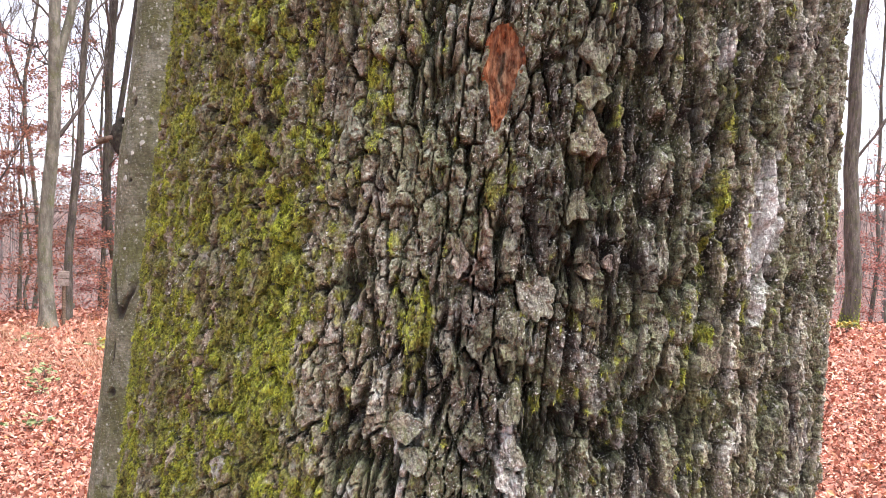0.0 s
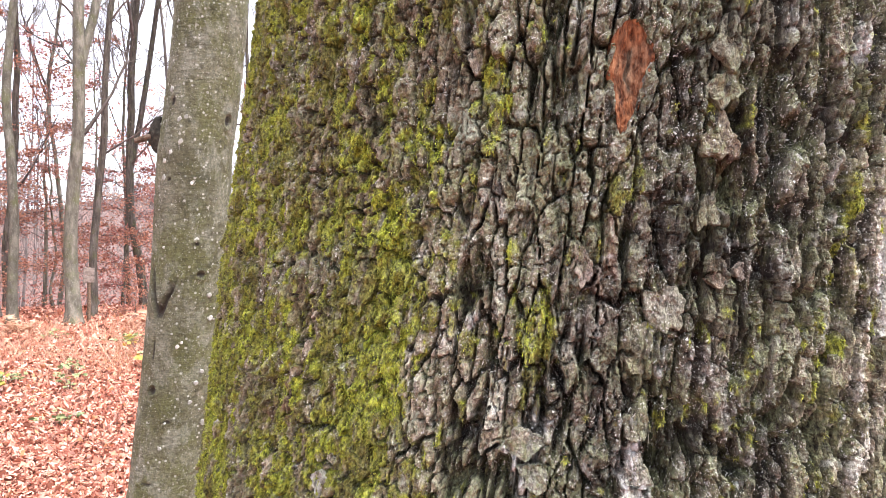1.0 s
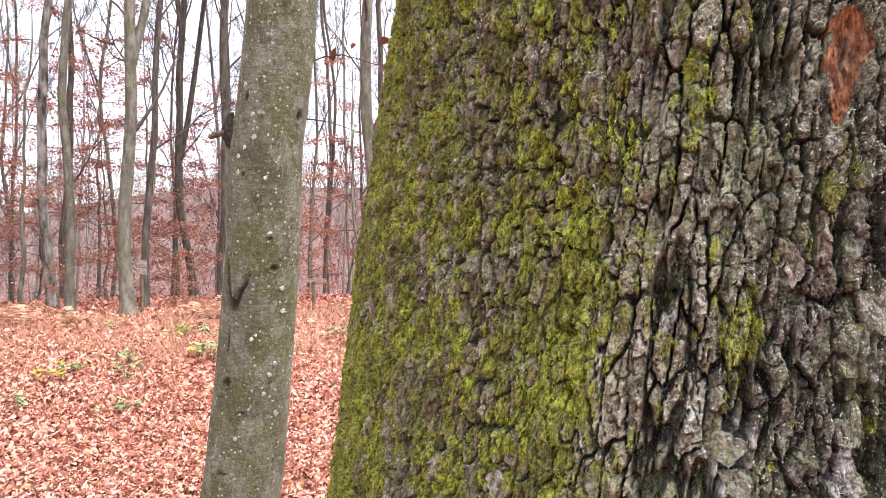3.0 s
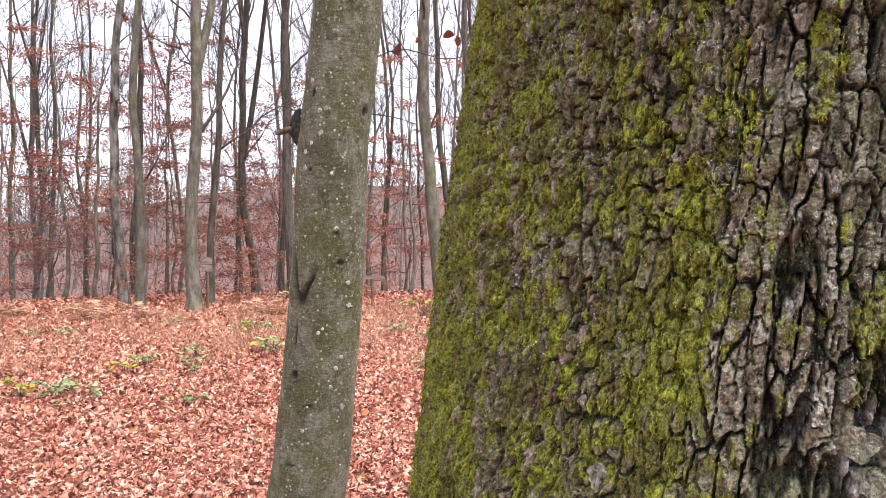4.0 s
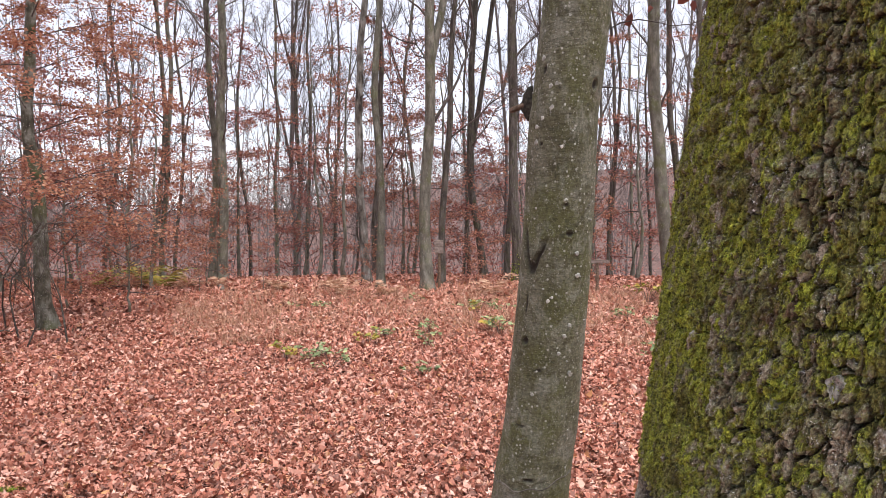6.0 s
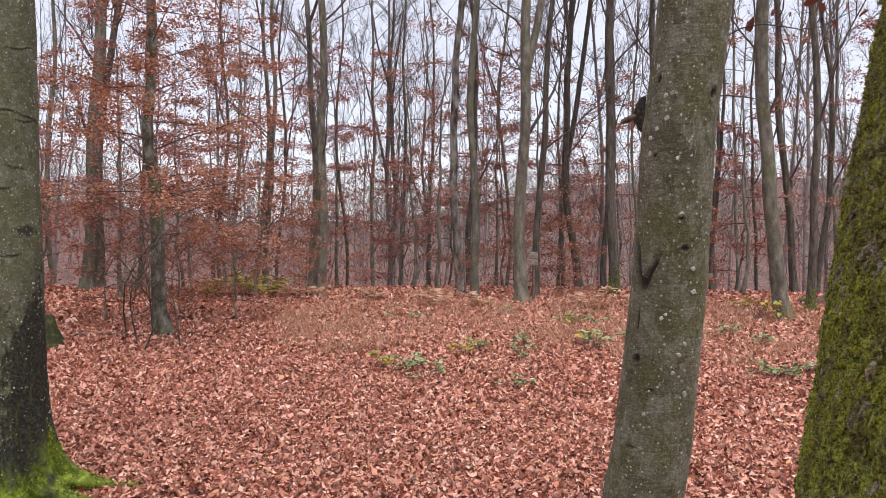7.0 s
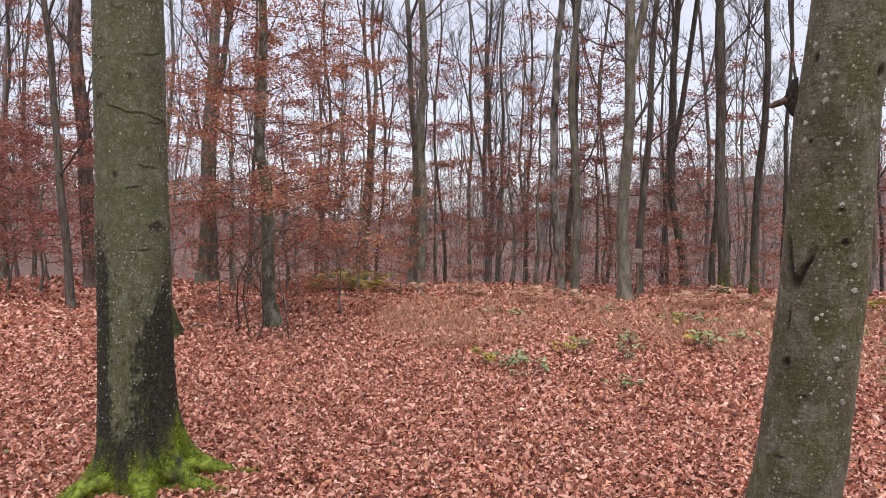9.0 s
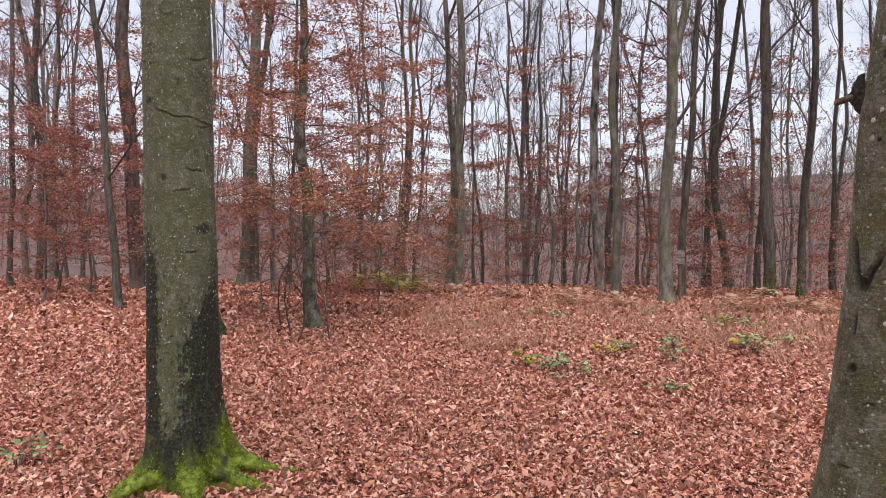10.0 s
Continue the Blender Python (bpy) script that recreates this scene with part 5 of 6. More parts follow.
# ---- young beeches that keep their copper leaves ----
def leafy_beech(seed, tall, stem_r, reach, first, tiers, leaves, leaf_size, foliage, rise=0.75, bark=None):
    rng = np.random.default_rng(seed)
    tree = empty("young_beech", (0, 0, 0), "young beech with copper-brown withered leaves", "tree", "young beeches in the undergrowth")
    z = np.linspace(-0.1, tall, 22)
    wander = np.cumsum(rng.normal(0, 0.028, (22, 2)), 0) * (z[:, None] > 0)
    stem = Soup()
    line = np.column_stack([wander, z])
    tube(stem, line, stem_r * (1 - 0.85 * np.clip(z / tall, 0, 1)) + stem_r * 0.8 * np.exp(-np.maximum(z, 0) / 0.14), 14)
    link("trunk", stem.mesh("young_stem", bark or M_GREY), tree)
    wood, spray, where = Soup(), Soup(), []
    for k in range(tiers):
        h = first + (tall - first) * (k + rng.uniform(0, 0.8)) / tiers
        a = k * 2.4 + rng.uniform(-0.5, 0.5)
        size = reach * rng.uniform(0.55, 1.0) * (1 - 0.6 * (h - first) / (tall - first + 0.01))
        p = np.array([np.interp(h, z, line[:, 0]), np.interp(h, z, line[:, 1]), h])
        d = np.array([math.cos(a), math.sin(a), rng.uniform(0.0, rise)])
        s = np.linspace(0, 1, 7)[:, None]
        arm = p + d * size * s + np.array([0, 0, -0.16]) * size * s**2 + rng.normal(0, 0.02, (7, 3)) * s
        tube(wood, arm, np.linspace(0.011, 0.003, 7), 3, False)
        for j in range(9):
            q = 0.18 + 0.82 * (j + rng.uniform(0, 1)) / 9
            start = np.array([np.interp(q, s[:, 0], arm[:, c]) for c in range(3)])
            swing = a + (1 if j % 2 else -1) * rng.uniform(0.5, 1.1)
            long = size * rng.uniform(0.2, 0.42) * (1.15 - 0.5 * q)
            e = start + long * np.array([math.cos(swing), math.sin(swing), rng.uniform(-0.25, 0.25)])
            tube(wood, np.array([start, (start + e) / 2 + rng.normal(0, 0.01, 3), e]), [0.0035, 0.0025, 0.0015], 3, False)
            m = max(3, int(leaves / tiers / 9))
            t = rng.uniform(0.1, 1.05, (m, 1))
            where.append(start + (e - start) * t + rng.normal(0, 1, (m, 3)) * np.array([0.06, 0.06, 0.055]))
    link("crown", wood.mesh("young_branches", M_TWIG), tree, "thin level branches", "stuff")
    leaf_soup(spray, rng, np.concatenate(where), leaf_size, 0.75, 0.6, 0.2, None, True)
    link("foliage", spray.mesh("young_leaves", foliage, False), tree, "withered copper leaves in level sprays", "stuff")
    return tree


def stand(ob, x, y, turn=0.0, scale=1.0):
    return pose(x, y, float(height(x, y)), 0, 0, turn) @ Matrix.Scale(scale, 4)


near_beech = leafy_beech(301, 9.0, 0.098, 2.5, 1.3, 52, 30000, 0.046, M_ORANGE, 0.6, M_BEECH)
near_beech.matrix_basis = stand(None, -9.25, 5.27, 40)
tagged(near_beech, "small beech hung with orange-brown withered leaves", "tree", "young beeches in the undergrowth")
kinds = [
    leafy_beech(302, 5.2, 0.030, 1.9, 0.6, 22, 4600, 0.055, M_COPPER),
    leafy_beech(303, 3.6, 0.022, 1.6, 0.35, 18, 3600, 0.055, M_RUST),
    leafy_beech(304, 6.5, 0.045, 2.3, 1.2, 24, 5000, 0.055, M_RUST),
    leafy_beech(305, 2.2, 0.014, 1.1, 0.2, 14, 1600, 0.055, M_COPPER),
]
spread_beech = leafy_beech(306, 6.4, 0.045, 3.4, 1.1, 12, 3800, 0.055, M_COPPER, 0.12)
spread_beech.matrix_basis = stand(None, -10.2, 12.6, 20)
firsts = [(-11.6, 8.6), (-15.2, 2.9), (-13.9, 7.0), (-10.6, 6.3)]
for ob, (x, y) in zip(kinds, firsts):
    ob.matrix_basis = stand(ob, x, y)
YOUNG = [  # kind, x, y, turn, scale
    (0, -14.6, 8.7, 200, 1.1), (1, -12.3, 7.6, 10, 0.9), (1, -14.2, 4.6, 120, 1.0), (0, -16.6, 4.0, 300, 1.0), (2, -18.6, 2.6, 90, 1.0),
    (1, -16.8, 6.3, 40, 1.1), (0, -15.9, 10.6, 150, 1.2), (2, -15.0, 13.2, 20, 1.1), (1, -14.0, 15.3, 250, 1.2), (0, -12.2, 15.6, 310, 1.1), (2, -11.0, 16.2, 80, 1.1),
]
YOUNG += [
    (1, -9.2, 16.4, 170, 1.2), (0, -8.0, 17.6, 30, 1.1), (1, -5.0, 17.4, 200, 1.2), (2, -2.2, 18.5, 100, 1.0), (0, 0.5, 18.0, 250, 1.1), (1, 3.5, 18.8, 40, 1.2),
    (2, 7.5, 19.0, 90, 1.0), (1, 10.0, 18.0, 220, 1.2), (0, -20.0, 8.0, 60, 1.2), (1, -20.5, 5.2, 130, 1.3), (2, -21.5, 11.5, 280, 1.1), (0, -17.6, 15.8, 190, 1.2),
]
YOUNG += [
    (0, -20.5, 6.2, 140, 1.4), (2, -23.0, 4.6, 260, 1.4),
    (3, -11.2, 8.0, 40, 0.55), (3, -12.0, 8.3, 150, 0.6), (3, -10.6, 8.9, 260, 0.5), (3, -12.9, 7.5, 10, 0.65), (3, -9.9, 9.7, 100, 0.45), (3, -6.6, 12.2, 60, 0.4), (3, -5.1, 12.7, 190, 0.4), (3, -8.6, 11.5, 300, 0.4),
    (3, -9.6, 6.6, 40, 1.0), (3, -10.8, 5.1, 140, 0.9), (3, -11.8, 9.9, 70, 0.9), (3, -8.3, 13.0, 250, 0.8), (3, -6.9, 13.0, 20, 0.8), (3, -4.9, 14.6, 300, 0.9),
    (1, -19.2, 1.2, 75, 1.2), (0, -21.0, -1.0, 15, 1.2), (1, -17.6, 3.6, 260, 1.1), (2, -13.4, 12.4, 310, 0.95), (0, -9.9, 14.9, 45, 1.0), (1, -1.0, 15.8, 145, 0.9),
]
for k, x, y, turn, scale in YOUNG:
    copy_thing(kinds[k], stand(kinds[k], x, y, turn, scale))
for x, y, turn, scale in ((-11.9, 13.6, 130, 1.0), (-8.9, 14.9, 250, 0.95), (-13.6, 9.6, 310, 1.0), (-4.3, 15.5, 75, 0.9)):
    copy_thing(spread_beech, stand(spread_beech, x, y, turn, scale))


# ---- the wood beyond ----
def far_variant(seed, tall):
    rng = np.random.default_rng(seed)
    soup = Soup()
    z = np.linspace(-0.3, tall, 9)
    line = np.column_stack([np.cumsum(rng.normal(0, 0.10, (9, 2)), 0), z])
    tube(soup, line, 0.105 * (1 - 0.8 * np.clip(z / tall, 0, 1)) + 0.04 * np.exp(-np.maximum(z, 0)), 6, False)
    for h in rng.uniform(0.2, 0.65, 2) * tall:
        p, a, k = np.array([np.interp(h, z, line[:, c]) for c in range(3)]), rng.uniform(0, 6.28), np.linspace(0, 1, 6)
        tube(soup, p + np.stack([math.cos(a) * 1.5 * k, math.sin(a) * 1.5 * k, 5.0 * k], -1) + rng.normal(0, 0.07, (6, 3)) * k[:, None], 0.06 * (1 - 0.8 * k), 5, False)
    for k in range(16):
        h = tall * (0.14 + 0.84 * k / 16)
        p = np.array([np.interp(h, z, line[:, c]) for c in range(3)])
        a = rng.uniform(0, 6.28)
        grow(soup, rng, p, (math.cos(a), math.sin(a), rng.uniform(0.8, 1.8)), rng.uniform(1.4, 3.2), 0.026, 2, 3, 0.3, 4, 0.010)
    return soup.arrays()


def build_far_wood():
    rng = np.random.default_rng(77)
    variants = [far_variant(400 + k, t) for k, t in enumerate((15, 17, 19, 14, 16, 20))]
    soup = Soup()
    count = 0
    while count < 190:
        bearing, r = rng.uniform(-60, 110), 23 + 95 * rng.uniform(0, 1) ** 1.15
        if count % 8 == 0:
            bearing = rng.uniform(110, 300)
        x, y = -0.2 - r * math.sin(radians(bearing)), r * math.cos(radians(bearing))
        v, q, t = variants[rng.integers(6)]
        a, s = rng.uniform(0, 6.28), rng.uniform(0.75, 1.25)
        wide = s * rng.uniform(0.55, 1.15)
        lean = rng.normal(0, 0.055, 2)
        w = v * np.array([wide, wide, s])
        w = np.stack([w[:, 0] * math.cos(a) - w[:, 1] * math.sin(a) + lean[0] * w[:, 2] + x, w[:, 0] * math.sin(a) + w[:, 1] * math.cos(a) + lean[1] * w[:, 2] + y, w[:, 2] + float(height(x, y))], -1)
        soup.add(w, q, t)
        count += 1
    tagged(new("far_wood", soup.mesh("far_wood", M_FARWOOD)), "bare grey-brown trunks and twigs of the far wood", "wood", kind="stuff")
    # undergrowth with withered leaves between the far trunks
    n = 76000
    r = 19 + 75 * rng.uniform(0, 1, n) ** 1.3
    clump = rng.integers(0, 1500, n)
    cb, cr, ch = rng.uniform(-60, 110, 1500), 19 + 80 * rng.uniform(0, 1, 1500) ** 1.4, rng.uniform(0.02, 1, 1500) ** 2.0 * 5.0
    high = (clump % 9 == 0) * 1.0
    ch = np.where(np.arange(1500) % 9 == 0, rng.uniform(4, 13, 1500), ch)
    bearing = np.radians(cb[clump]) + rng.normal(0, 0.9, n) * (1 + 1.6 * high) / cr[clump]
    rad = cr[clump] + rng.normal(0, 0.7, n) * (1 + 1.6 * high)
    x, y = -0.2 - rad * np.sin(bearing), rad * np.cos(bearing)
    z = height(x, y) + np.maximum(0.1, ch[clump] + rng.normal(0, 0.22, n) * (1 + (rng.uniform(0, 1, n) < 0.35) * 3 + 4 * high))
    leaves = Soup()
    leaf_soup(leaves, rng, np.stack([x, y, z], -1), (0.065 + 0.0019 * rad) * (1 - 0.4 * high), 0.7, 0.65, 0.2, None, True)
    tagged(new("far_undergrowth", leaves.mesh("far_undergrowth", M_RUST, False)), "rust-red withered leaves of distant undergrowth", "undergrowth", kind="stuff")


build_far_wood()


def build_hill_wood():
    """The bare wood on the hill: crooked stems with fans of twigs, too far to tell apart."""
    rng = np.random.default_rng(88)
    n = 7000
    bearing, r = np.radians(rng.uniform(-65, 115, n)), 36 + 142 * rng.uniform(0, 1, n) ** 0.55
    x, y = -0.2 - r * np.sin(bearing), r * np.cos(bearing)
    foot = np.stack([x, y, height(x, y) - 0.3], -1)
    across = np.stack([np.cos(bearing), np.sin(bearing), 0 * r], -1)
    tall = rng.uniform(3.5, 13, n) * np.where(r > 120, 0.85, 1.0)
    w = (rng.uniform(0.010, 0.042, n) * (0.5 + tall / 20))[:, None]
    bend = rng.normal(0, 0.11, (n, 3)) * tall[:, None] * np.array([1, 1, 0])
    mid, top = foot + bend + np.array([0, 0, 0.45]) * tall[:, None], foot + bend * 1.3 + np.array([0, 0, 0.85]) * tall[:, None]
    v = np.stack([foot - across * w, foot + across * w, mid - across * w * 0.6, mid + across * w * 0.6, top], 1)
    tris = 5 * np.arange(n)[:, None, None] + np.array([[0, 1, 3], [0, 3, 2], [2, 3, 4]])[None]
    soup = Soup().add(v.reshape(-1, 3), None, tris.reshape(-1, 3))
    for k in range(14):
        at = rng.uniform(0.25, 1.0, (n, 1))
        p = foot + bend * 1.3 * at + np.array([0, 0, 0.85]) * tall[:, None] * at
        a = rng.uniform(0, 6.28, n)
        way = np.stack([np.cos(a), np.sin(a), rng.uniform(0.3, 1.6, n)], -1) * (tall * rng.uniform(0.07, 0.20, n))[:, None]
        t = np.array([0.012, 0.012, 0]) * np.where(np.abs(np.cos(a - bearing)) > 0.7, 1, 0.8)[:, None] + across * 0.012
        soup.add(np.stack([p - t, p + t, p + way], 1).reshape(-1, 3), None, (3 * np.arange(n)[:, None] + np.array([[0, 1, 2]])))
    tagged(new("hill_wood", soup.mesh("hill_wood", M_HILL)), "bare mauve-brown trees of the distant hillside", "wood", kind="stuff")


# Hill stems paled towards mauve, the haze put into their bark colour.
M_HILL = bark_material("hill_bark_hazed", (0.15, 0.112, 0.105), (0.235, 0.18, 0.17), (0.34, 0.275, 0.26), 1.2, (1, 1, 0.3), 0.0, 0.0, 0.2)
build_hill_wood()


# ---- plants, ferns, boards and logs on the forest floor ----
def plant(x, y, seed, leaves=26, spread=0.22, tall=0.22, m=None, size=0.055, name="bramble_plant", label="low green bramble among fallen leaves"):
    rng = np.random.default_rng(seed)
    ob = empty(name, (x, y, float(height(x, y))), label, "plant", "green plants on the forest floor")
    stems, tops = Soup(), []
    for k in range(max(5, leaves // 4)):
        a, d = rng.uniform(0, 6.28), rng.uniform(0.2, 1) * spread
        e = np.array([d * math.cos(a), d * math.sin(a), tall * rng.uniform(0.4, 1.0)])
        tube(stems, np.array([[0, 0, -0.02], e * [0.4, 0.4, 0.8], e]), [0.004, 0.003, 0.002], 4)
        for j in range(7):
            tops.append(e + rng.normal(0, 1, 3) * np.array([size * 0.6, size * 0.6, size * 0.25]))
    link("stem", stems.mesh("plant_stems", M_TWIG), ob)
    soup = Soup()
    leaf_soup(soup, rng, np.array(tops), size, 0.45, 0.7, 0.12)
    link("foliage", soup.mesh("plant_leaves", m or M_PLANT), ob)
    return ob


for k, (x, y, n, s) in enumerate([
    (-7.41, 8.29, 34, 0.30), (-5.32, 6.01, 44, 0.24), (-4.88, 5.76, 30, 0.26), (-5.35, 7.28, 22, 0.18), (-4.91, 7.79, 28, 0.16), (-4.54, 7.17, 30, 0.26),
    (-6.44, 9.59, 26, 0.28), (-5.15, 9.61, 40, 0.34), (-4.07, 8.18, 40, 0.22), (-3.92, 6.08, 24, 0.20), (-3.97, 8.86, 24, 0.2), (-5.75, 0.89, 26, 0.22),
    (-2.48, 9.72, 36, 0.24), (-1.92, 7.99, 60, 0.34), (-2.89, 9.86, 28, 0.24), (-4.84, 9.69, 30, 0.26), (-1.7, 8.3, 30, 0.2), (2.2, 7.5, 26, 0.2),
]):
    plant(x, y, 500 + k, n, s, 0.13 + 0.10 * (k % 3) / 2)
for k, (x, y, n) in enumerate([(-5.54, 5.79, 20), (-5.3, 7.0, 14), (-2.98, 11.4, 60), (-4.25, 8.3, 18), (-5.0, 9.3, 18), (6.4, 12.6, 40)]):
    plant(x, y, 540 + k, n, 0.2 if n < 50 else 0.32, 0.2 if n < 50 else 0.35, M_YELLOW, 0.07, "yellowing_plant", "yellowing leafy plant among fallen leaves")


def fern(x, y, seed, fronds=9, size=0.6, m=None, label="dry straw-coloured bracken collapsed on the leaves", name="dry_bracken"):
    rng = np.random.default_rng(seed)
    ob = empty(name, (x, y, float(height(x, y))), label, "fern", "bracken at the edge of the rise")
    for k in range(fronds):
        a = k * 6.28 / fronds + rng.uniform(-0.4, 0.4)
        long = size * rng.uniform(0.6, 1.1)
        s = np.linspace(0, 1, 16)
        out = np.stack([math.cos(a) * long * s, math.sin(a) * long * s, 0.50 * long * np.sin(s * 2.4) * rng.uniform(0.5, 1.2)], -1)
        soup = Soup()
        tube(soup, out, np.linspace(0.004, 0.001, 16), 4, False)
        for j in range(2, 16):
            for sign in (-1, 1):
                w = 0.26 * long * (1 - s[j]) + 0.02
                side = np.array([-math.sin(a), math.cos(a), rng.uniform(-0.3, 0.2)]) * sign * w + np.array([math.cos(a), math.sin(a), 0]) * w * 0.4
                p, t = out[j], 0.016 * np.array([math.cos(a), math.sin(a), 0.4])
                soup.add(np.array([p - t, p + t, p + side * 0.6 + t * 0.8, p + side, p + side * 0.5 - t]), None, [(0, 1, 4), (1, 2, 4), (2, 3, 4)])
        link("frond", soup.mesh("frond", m or M_STRAW, False), ob)
    return ob


for k, (x, y) in enumerate([(-10.98, 9.63), (-11.3, 9.1), (-8.02, 9.83), (-9.6, 9.9), (-7.3, 10.2), (-5.7, 11.2), (-4.6, 11.6), (-8.9, 10.6), (-12.2, 8.6), (-10.2, 10.3), (-5.2, 12.0)]):
    fern(x, y, 600 + k, 7, 0.36 + 0.12 * (k % 3))
for k, (x, y) in enumerate([(-12.6, 9.2), (-13.3, 9.6), (-11.9, 9.0), (-12.9, 8.5)]):
    fern(x, y, 640 + k, 12, 0.85, M_YELLOW, "yellow-green fern at the edge of the rise", "yellow_fern")


def board_on_post(x, y, top, wide, tall, boards, label, turn):
    ob = empty("notice_board", (x, y, float(height(x, y))), label, "sign")
    post = Soup()
    tube(post, np.array([[0, 0, -0.1], [0.005, 0, top * 0.5], [0, 0, top]]), [0.03, 0.028, 0.026], 8)
    link("post", post.mesh("post", M_SNAG), ob)
    for k in range(boards):
        bm = bmesh.new()
        bmesh.ops.create_cube(bm, size=1)
        bmesh.ops.scale(bm, vec=(wide, 0.025, tall / boards * 0.92), verts=bm.verts)
        bmesh.ops.translate(bm, vec=(0, -0.04, top - tall * (k + 0.5) / boards), verts=bm.verts)
        bmesh.ops.bevel(bm, geom=bm.edges[:], offset=0.004, segments=1, affect="EDGES")
        me = bpy.data.meshes.new("board")
        bm.to_mesh(me)
        bm.free()
        me.materials.append(M_BOARD)
        link("board", me, ob)
    ob.rotation_euler = (0, 0, radians(turn))
    return ob


M_BOARD = plain_rough("weathered_board", [(0.3, (0.16, 0.12, 0.10)), (0.5, (0.28, 0.22, 0.19)), (0.7, (0.38, 0.31, 0.27))], 25)
board_on_post(-7.0, 11.5, 0.92, 0.17, 0.26, 2, "small weathered wooden board on a post", 30)
board_on_post(-4.17, 12.4, 0.60, 0.44, 0.07, 1, "level weathered plank on a short post", 18)


def log(name, a, b, r, seed, label, m):
    rng = np.random.default_rng(seed)
    a, b = np.array(a, float), np.array(b, float)
    k = np.linspace(0, 1, 16)[:, None]
    line = a + (b - a) * k + rng.normal(0, r * 0.08, (16, 3))
    line[:, 2] = height(line[:, 0], line[:, 1]) + r * 0.75
    mid = line.mean(0)
    ob = empty(name, tuple(mid), label, "log")
    soup = Soup()
    tube(soup, line - mid, r * (1 + 0.08 * rng.normal(0, 1, 16)) * np.linspace(1, 0.85, 16), 14)
    link("bark", soup.mesh("log_bark", m), ob)
    cut = Soup()
    way = (line[0] - line[1]) / np.linalg.norm(line[0] - line[1])
    tube(cut, np.array([line[0] - mid - way * 0.02, line[0] - mid + way * 0.006]), [r * 0.97, r * 0.95], 14)
    link("cut_end", cut.mesh("cut_end", M_SNAG), ob)
    return ob


log("fallen_log", (-2.9, 14.0, 0), (0.4, 15.6, 0), 0.06, 700, "brown fallen log lying among the leaves", M_BROWN)
log("fallen_log", (-2.6, 14.4, 0), (0.6, 16.2, 0), 0.08, 704, "dark fallen log behind a thinner one", M_BROWN)
log("fallen_log", (-11.3, 9.9, 0), (-10.4, 9.2, 0), 0.05, 701, "thin fallen branch lying on the rise", M_PALE)
log("fallen_branch", (-9.9, 4.3, 0), (-8.9, 5.5, 0), 0.022, 702, "dead stick lying beside the small beech", M_DARK)


M_ROTTEN = plain_rough("rotten_mossy_wood", [(0.3, (0.022, 0.022, 0.012)), (0.5, (0.05, 0.055, 0.022)), (0.7, (0.10, 0.12, 0.035))], 18, 0.9, 0.02)


def stump(x, y, r, tall, seed):
    ob = empty("tree_stump", (x, y, float(height(x, y))), "dark mossy rotten stump in the leaves", "stump")
    z = np.array([-0.1, 0, 0.05, 0.12, tall * 0.6, tall, tall * 1.02])
    rad = r * np.array([2.3, 2.1, 1.75, 1.45, 1.0, 0.6, 0.3])
    th = np.arange(18) * 2 * np.pi / 18
    rr = rad[:, None] * (1 + 0.18 * vnoise(th[None] * 2, z[:, None] * 3, seed))
    v = np.stack([rr * np.cos(th), rr * np.sin(th), z[:, None] + 0.08 * vnoise(th[None] * 3, z[:, None], seed + 1) * (z[:, None] > 0.2)], -1)
    soup = Soup().add(np.vstack([v.reshape(-1, 3), [0, 0, tall * 0.8]]), grid_quads(7, 18, True), [(6 * 18 + k, 6 * 18 + (k + 1) % 18, 7 * 18) for k in range(18)])
    link("rotten_wood", soup.mesh("rotten_wood", M_ROTTEN), ob)


stump(-9.56, 3.87, 0.11, 0.36, 9)
for k, (x, y) in enumerate([(-8.6, 4.6), (-9.0, 4.75), (-9.9, 5.7), (-8.4, 5.0), (-9.6, 4.9)]):
    rng = np.random.default_rng(800 + k)
    sapling = empty("sapling", (x, y, float(height(x, y))), "thin bare sapling rising from the leaves", "sapling", "bare saplings by the small beech")
    soup = Soup()
    grow(soup, rng, (0, 0, -0.05), (rng.normal(0, 0.3), rng.normal(0, 0.3), 1), rng.uniform(1.2, 2.2), 0.013, 2, 5, 0.2, 4)
    link("crown", soup.mesh("sapling", M_DARK), sapling, "thin bare stem and twigs", "stuff")


def dry_grass():
    """Thin straw-coloured stalks on the crest of the rise."""
    rng = np.random.default_rng(860)
    n = 9000
    tuft = rng.integers(0, 260, n)
    r, b = rng.uniform(8.6, 13.0, 260), np.radians(rng.uniform(8, 52, 260))
    x = -0.2 - r[tuft] * np.sin(b[tuft]) + rng.normal(0, 0.14, n)
    y = r[tuft] * np.cos(b[tuft]) + rng.normal(0, 0.14, n)
    root = np.stack([x, y, height(x, y) - 0.01], -1)
    way = np.stack([rng.normal(0, 0.55, n), rng.normal(0, 0.55, n), np.ones(n)], -1) * rng.uniform(0.08, 0.32, (n, 1))
    a = rng.uniform(0, 6.28, n)
    side = np.stack([np.cos(a), np.sin(a), 0 * a], -1) * rng.uniform(0.0022, 0.005, (n, 1))
    soup = Soup().add(np.stack([root - side, root + side, root + way], 1).reshape(-1, 3), None, 3 * np.arange(n)[:, None] + np.array([[0, 1, 2]]))
    tagged(new("dry_grass", soup.mesh("dry_grass", M_STRAW, False)), "dry straw-coloured grass stalks among fallen leaves", "grass", kind="stuff")


dry_grass()


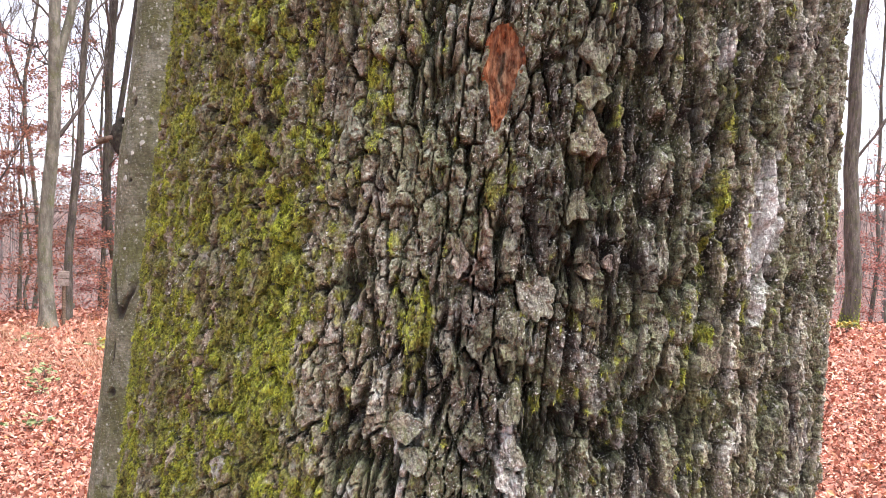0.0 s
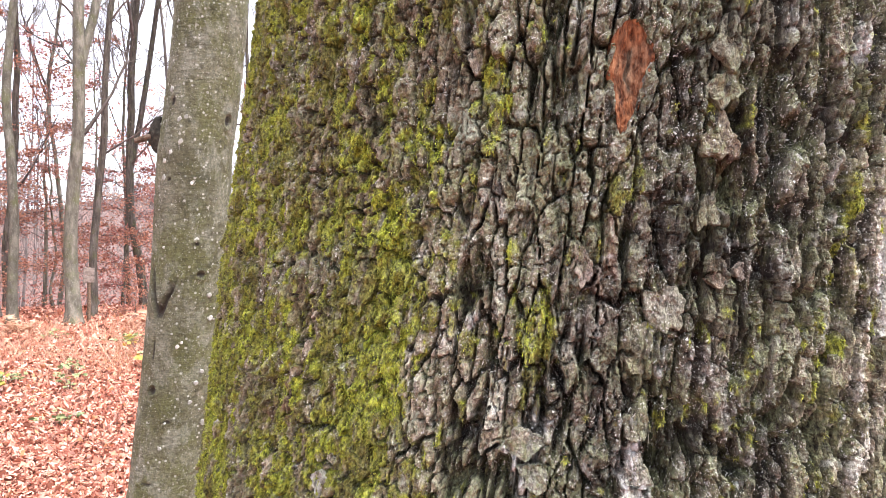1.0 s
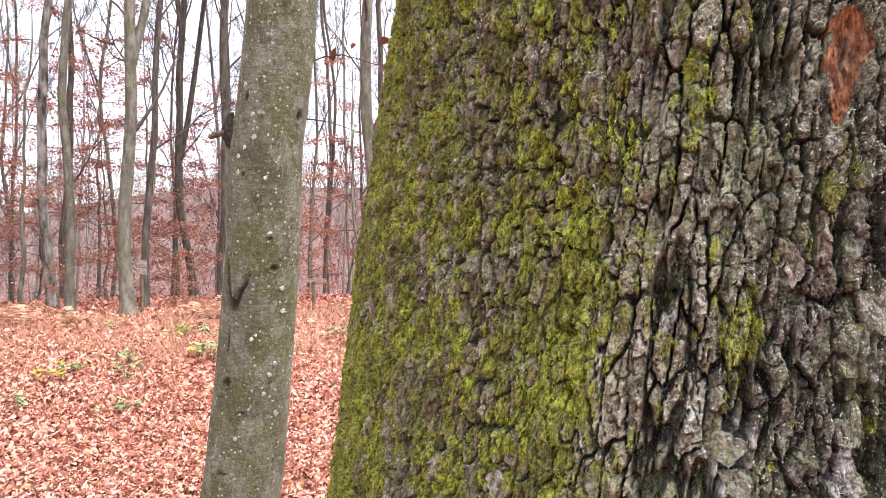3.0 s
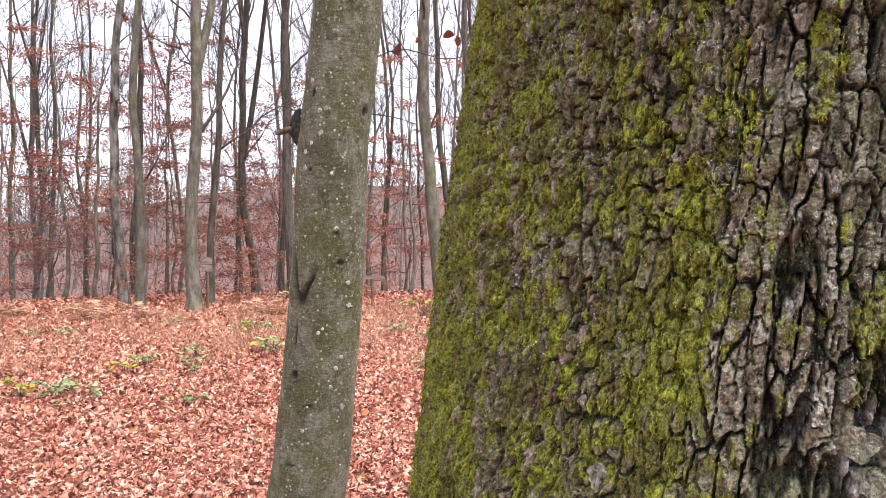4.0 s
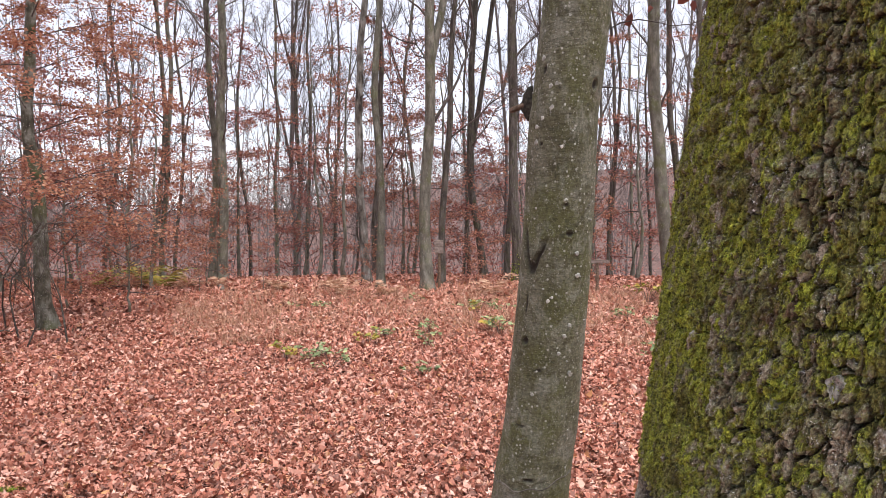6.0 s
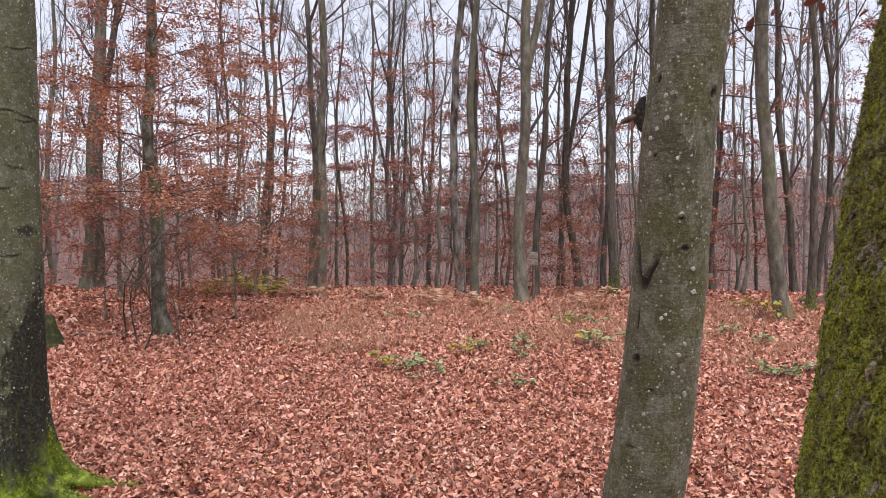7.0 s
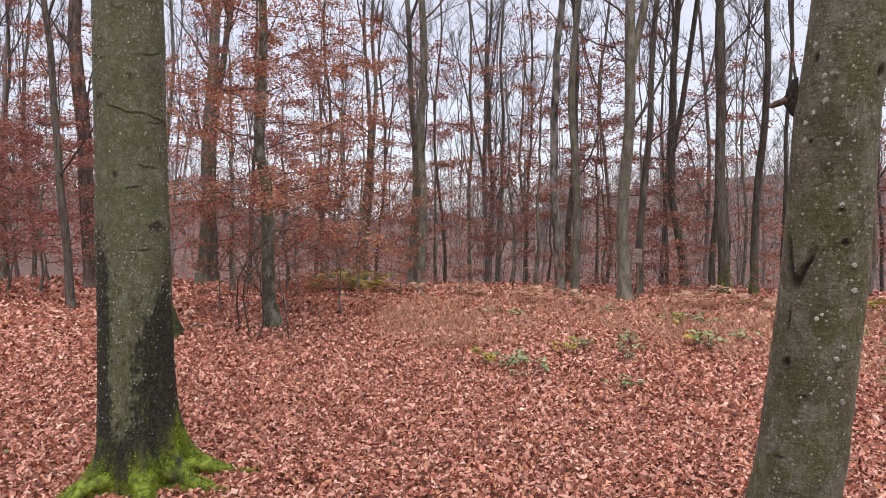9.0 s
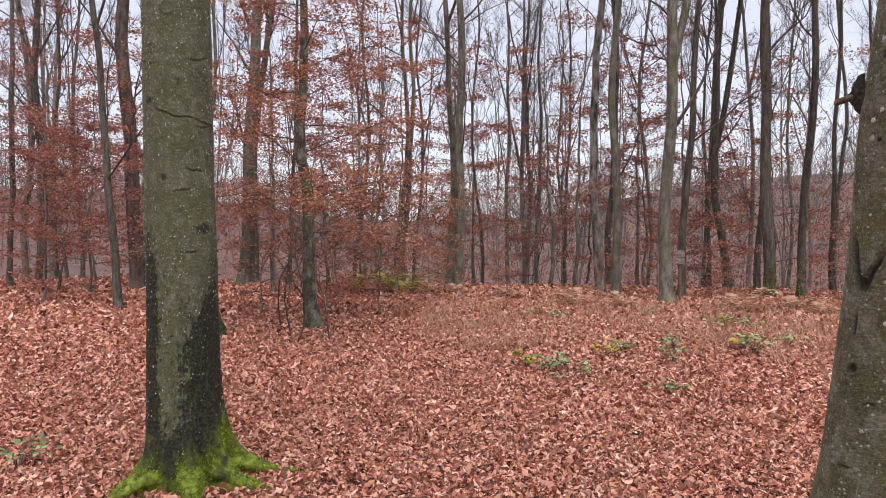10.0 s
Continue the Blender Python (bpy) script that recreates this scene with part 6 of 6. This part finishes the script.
# ---- fallen leaves ----
def scatter(rng, n, r0, r1, b0, b1):
    r = np.sqrt(rng.uniform(r0**2, r1**2, n))
    b = np.radians(rng.uniform(b0, b1, n))
    x, y = -0.2 - r * np.sin(b), r * np.cos(b)
    return x, y


def build_litter():
    rng = np.random.default_rng(900)
    soup = Soup()
    for n, r0, r1, b0, b1, size in (
        (6000, 0.3, 3.0, -42, 92, 0.055), (46000, 3.0, 4.6, -42, 92, 0.041), (66000, 4.6, 6.0, -42, 92, 0.038), (94000, 6.0, 8.5, -40, 90, 0.041),
        (76000, 8.5, 11.0, -40, 90, 0.047), (48000, 11.0, 17.0, -40, 90, 0.068), (16000, 17.0, 27.0, 52, 95, 0.11), (2500, 0.3, 4.0, 92, 318, 0.07), (5000, 4.0, 10.0, 90, 320, 0.10),
    ):
        x, y = scatter(rng, n, r0, r1, b0, b1)
        z = height(x, y) + rng.uniform(0.002, 0.036, n)
        leaf_soup(soup, rng, np.stack([x, y, z], -1), size * rng.choice([0.75, 1.0, 1.45], n, p=[0.4, 0.42, 0.18]), 0.62, 0.56, 0.40, None, True)
    litter = new("leaf_litter", soup.mesh("leaf_litter", M_LITTER, False))
    tagged(litter, "thick carpet of fallen reddish-brown beech and oak leaves", "leaf litter", kind="stuff")
    shapes = []
    for k in range(8):
        one = Soup()
        lobes = 11
        t = np.linspace(0, 1, lobes)
        width = 0.024 * np.sin(np.pi * t) ** 0.7 * (1 + 0.25 * (np.arange(lobes) % 2) * (k % 2))
        lift = 0.010 * np.sin(t * 5 + k) + 0.006 * rng.normal(0, 1, lobes)
        left = np.stack([t * 0.085 - 0.04, width, lift + 0.010 * rng.uniform(0.2, 1.4)], -1)
        right = np.stack([t * 0.085 - 0.04, -width, lift + 0.010 * rng.uniform(0.2, 1.4)], -1)
        mid = np.stack([t * 0.088 - 0.042, 0 * t, lift], -1)
        one.add(np.stack([left, mid, right], 1).reshape(-1, 3), grid_quads(lobes, 3))
        shapes.append(one.mesh("fallen_leaf", M_LEAF, False))
    x, y = scatter(rng, 300, 3.6, 5.0, -5, 85)
    for k in range(300):
        ob = new("fallen_leaf", shapes[k % 8])
        ob.parent = litter
        ob.matrix_basis = pose(x[k], y[k], float(height(x[k], y[k])) + 0.035, rng.normal(0, 20), rng.normal(0, 20), rng.uniform(0, 360)) @ Matrix.Scale(rng.uniform(0.5, 0.85), 4)


def fallen_leaf_material():
    m, nt, b = material("fallen_leaf", 0.45, 0.45)
    colour = ramp(nt, object_random(nt), litter_stops)
    colour = mixed(nt, 0.6, colour, ramp(nt, noise_node(nt, 55, 4), [(0.3, 0.5), (0.7, 1.0)]), "MULTIPLY")
    nt.links.new(colour, b.inputs["Base Color"])
    return m


M_LEAF = fallen_leaf_material()
build_litter()
